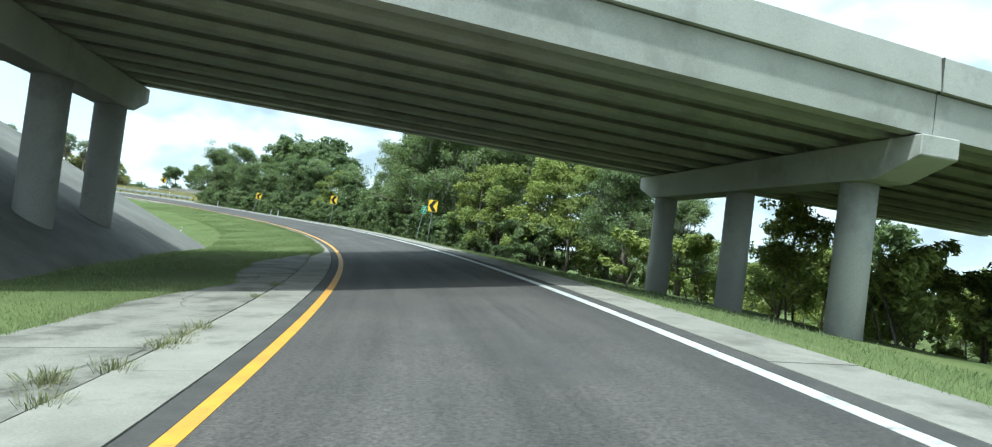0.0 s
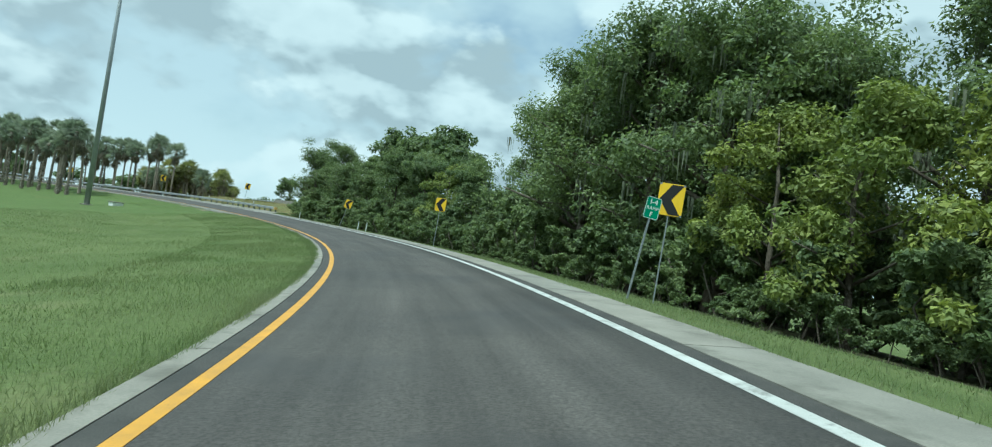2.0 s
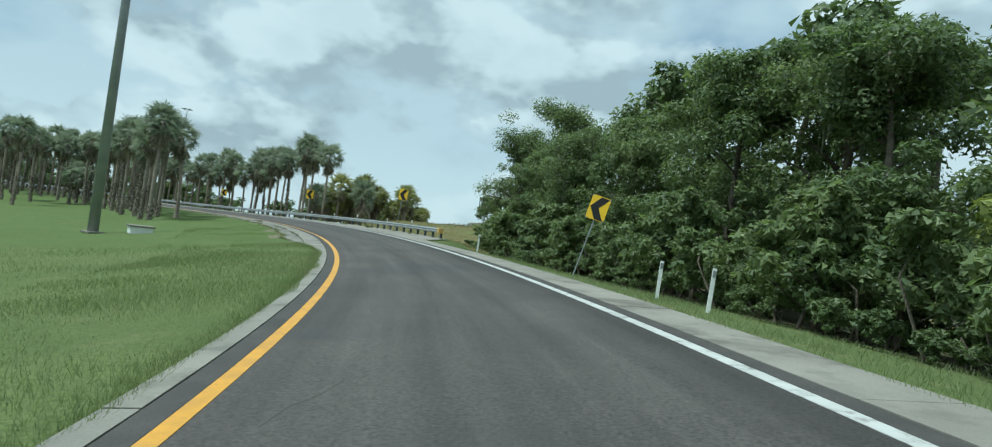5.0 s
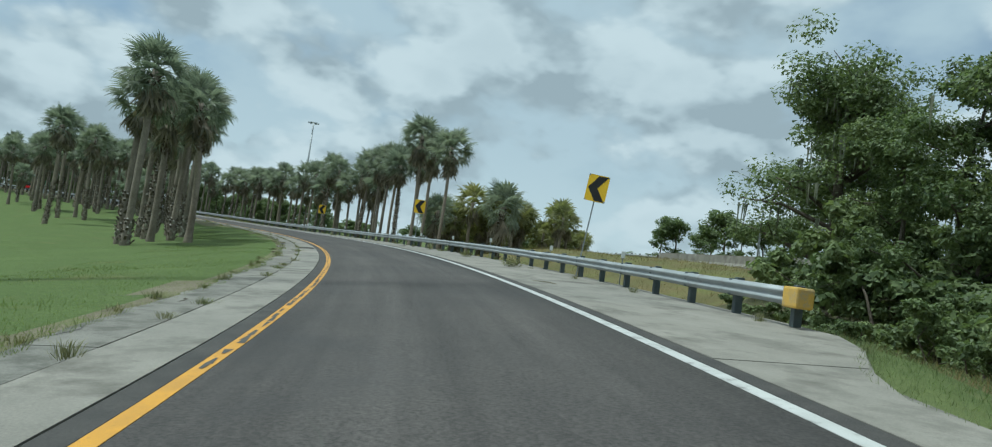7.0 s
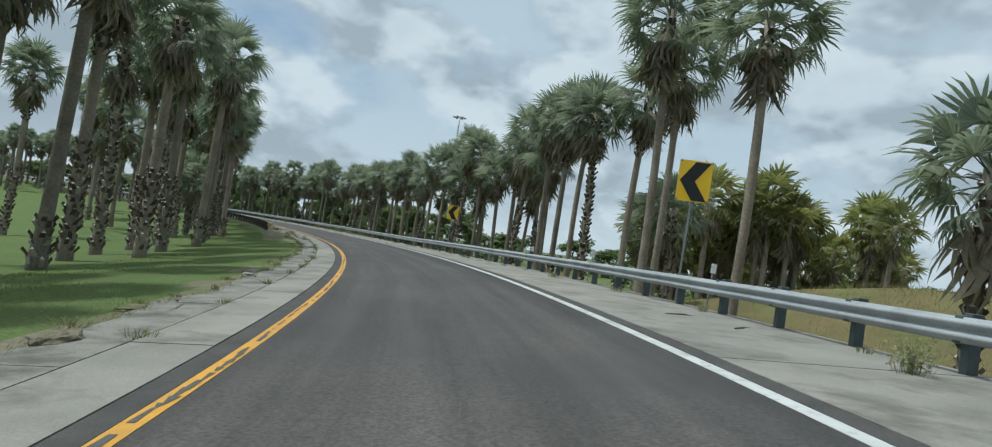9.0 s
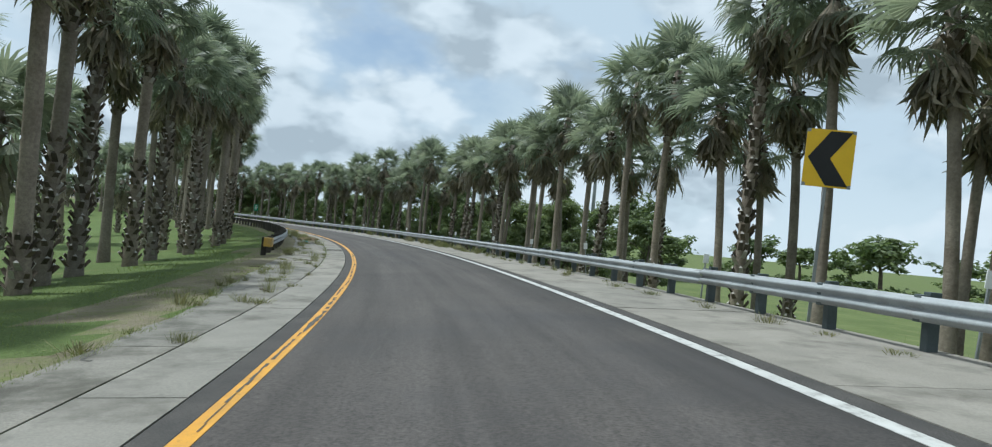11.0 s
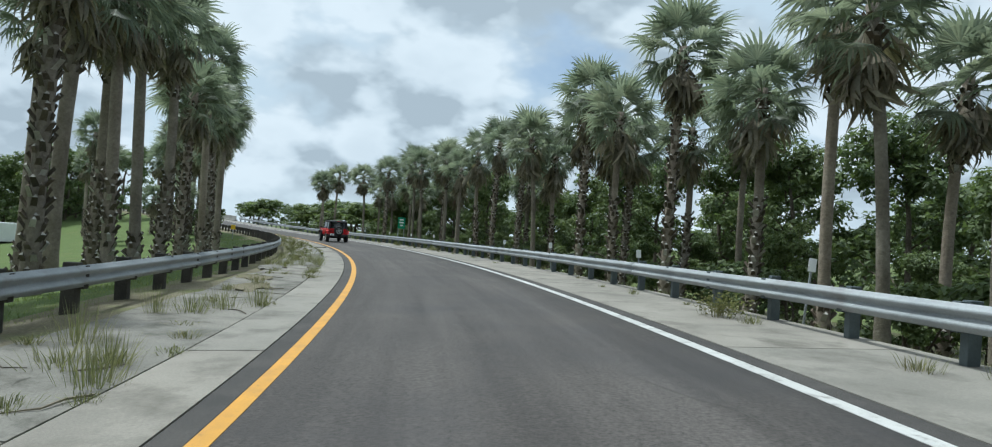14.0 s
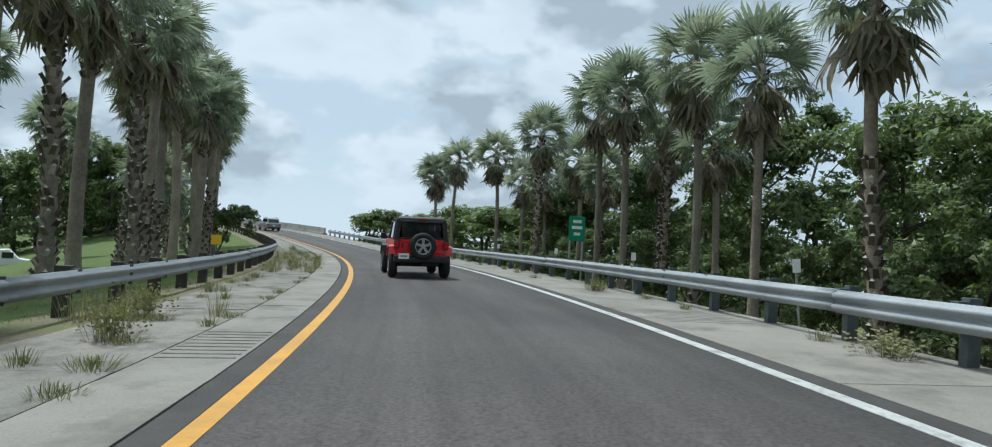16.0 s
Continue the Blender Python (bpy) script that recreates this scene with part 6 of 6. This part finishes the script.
def build_bag():
    bm = bmesh.new()
    bmesh.ops.create_icosphere(bm, subdivisions=3, radius=0.22)
    for v in bm.verts:
        k = 1 + 0.35 * noise.noise(v.co * 7)
        v.co = Vector((v.co.x * 1.5 * k, v.co.y * k, max(v.co.z * 0.55 * k, -0.05)))
    top = part("plastic_bag", bm, M_TEAL, None, "crumpled teal plastic bag lying in the gutter", True)
    tagged(top, category="litter")
    top.matrix_basis = road_pose(238.6, -4.45, 0.03, 0.6) @ Matrix.Scale(0.62, 4)


build_bag()


def build_fronds():
    """Torn dry blades and stalks of fallen palm fronds, heaped on the apron, one object each."""
    rng = random.Random(77)
    shapes = []
    for k in range(6):
        ln = rng.uniform(0.35, 0.75)
        if k < 2:
            stalk = [(-ln / 2, 0, 0.02), (0, rng.uniform(-.06, .06), 0.06), (ln / 2, rng.uniform(-.1, .1), 0.02)]
            v, f = tube(stalk, [0.024, 0.017, 0.008], 6)
        else:
            # a pleated shard of a fan blade, curled along its length
            v, f, rows = [], [], 5
            wide, curl = rng.uniform(0.05, 0.1), rng.uniform(0.04, 0.11)
            for i in range(rows):
                t = i / (rows - 1)
                w = wide * (0.35 + 0.65 * math.sin(math.pi * min(t * 0.8 + 0.15, 1)))
                x, z = (t - 0.5) * ln, 0.015 + curl * (1 - (2 * t - 1) ** 2)
                v += [Vector((x, -w, z)), Vector((x, -w * 0.3, z + 0.018)), Vector((x, w * 0.3, z)), Vector((x, w, z + 0.015))]
            for i in range(rows - 1):
                for q in range(3):
                    f.append((i * 4 + q, i * 4 + q + 1, i * 4 + q + 5, i * 4 + q + 4))
        shapes.append(mesh_of("fallen_frond", v, f, M_CHIP))
    for i in range(54):
        spread = rng.gauss(0, 0.8)
        s = 242.2 + spread * 1.05
        n = -4.05 + 0.2 * spread + rng.gauss(0, 0.17)
        ob = new("fallen_frond", shapes[i % 6])
        ob.matrix_basis = road_pose(s, n, 0.01 + 0.1 * rng.random() * math.exp(-spread * spread), rng.gauss(1.0, 0.9)) @ Matrix.Rotation(rng.uniform(-0.15, 0.2), 4, "Y") @ Matrix.Rotation(rng.uniform(-0.6, 0.6), 4, "X")
        tagged(ob, "torn dry palm frond strips on the concrete apron" if i % 6 > 1 else "dry brown palm frond stalk on the concrete apron", "palm frond", group="fallen palm fronds")


build_fronds()


def build_rubble():
    """Low broken lips of concrete and crusted earth on the apron by the rail."""
    rng = random.Random(55)
    for i in range(21):
        s = rng.uniform(243, 262) if i < 8 else rng.uniform(266, 296) if i < 13 else rng.uniform(128, 196)
        n = rng.uniform(-5.0, -4.1) if i < 13 else -gutter_edge(s) + rng.uniform(-0.25, 0.1)
        bm = bmesh.new()
        bmesh.ops.create_icosphere(bm, subdivisions=3, radius=1.0)
        q = rng.uniform(0, 50)
        k0 = 1.0 if i < 13 else 0.32
        sx, sy, sz = rng.uniform(0.25, 0.5) * k0, rng.uniform(0.6, 1.5) * k0, rng.uniform(0.05, 0.11)
        for v in bm.verts:
            k = 1 + 0.45 * noise.noise(v.co * 1.6 + Vector((q, 0, 0))) + 0.15 * noise.noise(v.co * 5 + Vector((0, q, 0)))
            v.co = Vector((v.co.x * sx * k, v.co.y * sy * k, max(min(v.co.z, 0.55), -0.3) * sz * k))
        ob = part("earth_mound", bm, M_DIRT if i % 2 else M_CONCRETE_OLD, None, "low crusted mound of earth and concrete on the apron", False, road_pose(s, n, 0.0, rng.uniform(-.3, .3)))
        tagged(ob, category="earth", group="mounds on the apron")


build_rubble()


def build_twigs():
    """Sticks and torn leaf stalks lying on the apron and the shoulder."""
    rng = random.Random(31)
    for i in range(46):
        s = rng.uniform(206, 300) if i < 34 else rng.uniform(122, 205)
        n = rng.uniform(-5.0, -3.6) if i < 38 else rng.uniform(3.2, rail_r(s) - 0.6)
        ln = rng.uniform(0.25, 0.9)
        pts = [(-ln / 2, 0, 0.012), (-ln * 0.15, rng.uniform(-.08, .08), 0.03), (ln * 0.2, rng.uniform(-.1, .1), 0.02), (ln / 2, rng.uniform(-.12, .12), 0.015)]
        w = rng.uniform(0.008, 0.022)
        v, f = tube(pts, [w, w * 0.9, w * 0.7, w * 0.4], 5)
        ob = new("twig", mesh_of("twig", v, f, M_BARK if i % 3 else M_SKIRT))
        ob.matrix_basis = road_pose(s, n, 0.0, rng.uniform(0, 6.28))
        tagged(ob, "dry brown stick lying on the concrete", "twig", group="twigs on the shoulder")


build_twigs()


def build_grates():
    """Grooves cast across the shoulder beside drain inlets."""
    spots = [(31.5, 2.8, 3.4), (155.5, -3.45, -2.72), (228.5, -3.45, -2.72), (271.5, -3.45, -2.72), (296.5, -3.45, -2.72), (300.0, 3.0, 4.4)]
    for s, a, b in spots:
        top = new("drain_grooves")
        top.matrix_basis = road_pose(s, (a + b) / 2)
        inv = top.matrix_basis.inverted()
        tagged(top, "row of shallow grooves in the concrete by a drain", "drain", group="drain grooves")
        for i in range(9):
            v, f = ribbon(s + 0.22 * i, s + 0.22 * i + 0.045, a, b, 0.010, 0.03, 0.045)
            piece("groove", mesh_of("groove", [inv @ q for q in v], f, M_GROOVE), top)


build_grates()


def build_weeds():
    """Tufts and low bushes that grow along the joints and the rails, one object each."""
    rng = random.Random(99)
    kinds = []
    for k in range(6):
        groups = []
        count = (70, 90, 80, 60, 110, 90)[k]
        for _ in range(count):
            a, r = rng.uniform(0, 6.28), rng.random() ** 0.8 * (0.14, 0.22, 0.34, 0.18, 0.24, 0.3)[k]
            b = Vector((r * math.cos(a), r * math.sin(a), -0.02))
            h = (0.16, 0.24, 0.5, 0.1, 0.13, 0.42)[k] * rng.uniform(0.5, 1.2)
            t = b * (1 + rng.uniform(0.3, 1.1)) + Vector((rng.uniform(-.08, .08), rng.uniform(-.08, .08), h))
            w = Vector((-math.sin(a + rng.uniform(-1, 1)), math.cos(a), 0)) * rng.uniform(0.0025, 0.006)
            mid = b.lerp(t, 0.55) + Vector((0, 0, 0.04))
            groups.append(([b - w, b + w, mid + w * 0.8, mid - w * 0.8, t], [(0, 1, 2, 3), (3, 2, 4)]))
            if k == 2:
                for q in range(4):
                    p = b.lerp(t, 0.3 + 0.18 * q)
                    d = Vector((rng.uniform(-1, 1), rng.uniform(-1, 1), rng.uniform(-.2, .6))).normalized() * 0.07
                    s2 = d.orthogonal().normalized() * 0.022
                    groups.append(([p, p + d * 0.5 - s2, p + d, p + d * 0.5 + s2], [(0, 1, 2, 3)]))
        kinds.append(mesh_of("weed", *joined(*groups), M_STRAW if k == 5 else M_WEED))
    near_bridge = [(5.9, -3.45, 4), (5.95, -3.38, 0), (7.6, -3.1, 4), (7.9, -3.05, 1), (8.4, -3.12, 4), (8.9, -3.1, 0), (6.4, -3.1, 4), (5.2, -3.1, 4), (13.0, -3.15, 3), (15.5, -3.15, 3)]
    spots = [(s, n - 0.38, 3 if k == 1 else k) for s, n, k in near_bridge]
    s = 126.0
    while s < 335:
        spots.append((s, rail_r(s) - 0.5 + rng.gauss(0, 0.22), rng.choice((0, 1, 1, 3))))
        s += rng.uniform(1.6, 4.5) * (0.45 if 190 < s < 240 else 1.2)
    s = 120.0
    while s < 335:
        if rng.random() < 0.6:
            spots.append((s, -3.52 + rng.gauss(0, 0.05), rng.choice((0, 3, 3, 4))))
        if s < 205:
            spots.append((s + 0.7, -gutter_edge(s + 0.7) + rng.uniform(-0.3, 0.1), rng.choice((0, 3, 4, 3))))
        if s > 205:
            spots.append((s, -4.1 - rng.random() * 0.9, rng.choice((0, 1, 1, 3, 2))))
        s += rng.uniform(1.0, 3.0)
    spots += [(s, rail_r(s) - d, k) for s, d, k in ((153.5, 1.4, 2), (162.8, 0.9, 2), (161.0, 0.8, 1), (306.5, 0.9, 2), (297.0, 0.4, 2), (146.0, 1.4, 2), (258.0, 0.8, 1), (262.5, 0.7, 2), (240.0, 0.5, 2))]
    spots += [(rng.uniform(230, 247), 4.55 + rng.gauss(0, 0.25), rng.choice((2, 2, 4, 1, 5))) for _ in range(26)]
    spots += [(rng.uniform(296, 330), -3.5 - rng.random() ** 1.5 * 1.9, rng.choice((4, 5, 0, 4))) for _ in range(34)]
    spots += [(s, -4.6 - rng.random(), 5) for s in (244.0, 247.5, 251.0, 254.0, 259.5, 276.0, 281.0, 284.0)]
    spots += [(rng.uniform(243, 264) if i < 30 else rng.uniform(268, 300), -3.55 - rng.random() ** 1.6 * 1.5, rng.choice((5, 5, 4, 0))) for i in range(58)]
    spots += [(rng.uniform(206, 243), -3.7 - rng.random() * 1.3, rng.choice((5, 0, 4, 1))) for _ in range(26)]
    tufts = []
    for s, n, k in spots:
        if k in (0, 3):
            m = road_pose(s, n, 0.0, rng.uniform(0, 6.28)) @ Matrix.Diagonal((*[rng.uniform(0.6, 1.15)] * 2, rng.uniform(0.6, 1.1), 1))
            tufts.append(([m @ v.co for v in kinds[k].vertices], [tuple(f.vertices) for f in kinds[k].polygons]))
            continue
        ob = new("weed", kinds[k])
        ob.matrix_basis = road_pose(s, n, 0.0, rng.uniform(0, 6.28)) @ Matrix.Diagonal((*[rng.uniform(0.6, 1.15)] * 2, rng.uniform(0.6, 1.1), 1))
        tagged(ob, "pale straw-coloured weed clump on the concrete apron" if k == 5 else "grey-green weed tuft growing from the concrete joint" if k != 2 else "straggly green weed bush by the rail", "weed", group="roadside weeds")

    ob = new("weed_tufts", mesh_of("weed_tufts", *joined(*tufts), M_WEED))
    tagged(ob, "small grey-green tufts along the concrete joints", "weed", kind="stuff")


build_weeds()


def build_grass():
    """Blades of the verge, densest where the ramp passes nearest."""
    rng = np.random.default_rng(4)
    verts, faces = [], []

    def strip(s0, s1, n_a, n_b, count, tall):
        for _ in range(count):
            s = rng.uniform(s0, s1)
            u = rng.random() ** 1.7
            na = n_a(s)
            n = na + (n_b - na) * u
            p = road_point(s, n)
            if abs(n) > 12:
                p.z = terrain(s, n)
            h = tall * rng.uniform(0.45, 1.25) * (0.7 + 0.5 * noise.noise(Vector((p.x * 0.35, p.y * 0.35, 0))))
            a = rng.uniform(0, 6.28)
            w = (0.0045 + 0.014 * u) * rng.uniform(0.7, 1.2)
            dx, dy = math.cos(a) * w, math.sin(a) * w
            lx, ly = rng.normal(0, 0.45) * h, rng.normal(0, 0.45) * h
            o = len(verts)
            z = p.z - 0.04 + 0.10 * bump_noise(p.x, p.y, 6) * ramp01(abs(n), 4, 8)
            verts.extend([(p.x - dx, p.y - dy, z), (p.x + dx, p.y + dy, z), (p.x + lx, p.y + ly, z + h)])
            faces.append((o, o + 1, o + 2))

    strip(28, 119, lambda s: -left_width(s) + 0.06 + 0.12 * noise.noise(Vector((s * 0.5, 2.0, 0))), -24.0, 100000, 0.2)
    strip(30, 118, lambda s: -left_width(s) + 0.06 + 0.12 * noise.noise(Vector((s * 0.5, 2.0, 0))), -8.5, 110000, 0.17)
    strip(-4, 33, lambda s: -apron_edge(s) + 0.05, -11.0, 46000, 0.17)
    ob = new("grass_blades", mesh_of("grass_blades", verts, faces, M_BLADE))
    tagged(ob, "green and straw grass blades on the verges", "grass", kind="stuff")
    verts, faces = [], []
    strip(118, 216, lambda s: -gutter_edge(s) + 0.12 + 0.1 * noise.noise(Vector((s * 0.9, 1.0, 0))), -10.0, 84000, 0.1)
    strip(216, 330, lambda s: -left_width(s) - 0.9, -9.5, 26000, 0.15)
    ob = new("lawn_blades", mesh_of("lawn_blades", verts, faces, M_LAWN_BLADE))
    tagged(ob, "bright green grass blades under the palms", "grass", kind="stuff")
    verts, faces = [], []
    strip(128, 205, lambda s: 7.2, 30.0, 42000, 0.34)
    ob = new("dry_blades", mesh_of("dry_blades", verts, faces, M_DRY_BLADE))
    tagged(ob, "dry brown and green field grass beyond the rail", "grass", kind="stuff")
    verts, faces = [], []
    strip(-4, 130, lambda s: right_width(s) - 0.05 + 0.2 * noise.noise(Vector((s * 0.5, 3.0, 0))), 9.5, 52000, 0.2)
    strip(128, 330, lambda s: right_width(s) + 0.02, 11.0, 24000, 0.2)
    ob = new("verge_blades", mesh_of("verge_blades", verts, faces, M_BLADE))
    tagged(ob, "green grass blades on the outer verge", "grass", kind="stuff")


build_grass()
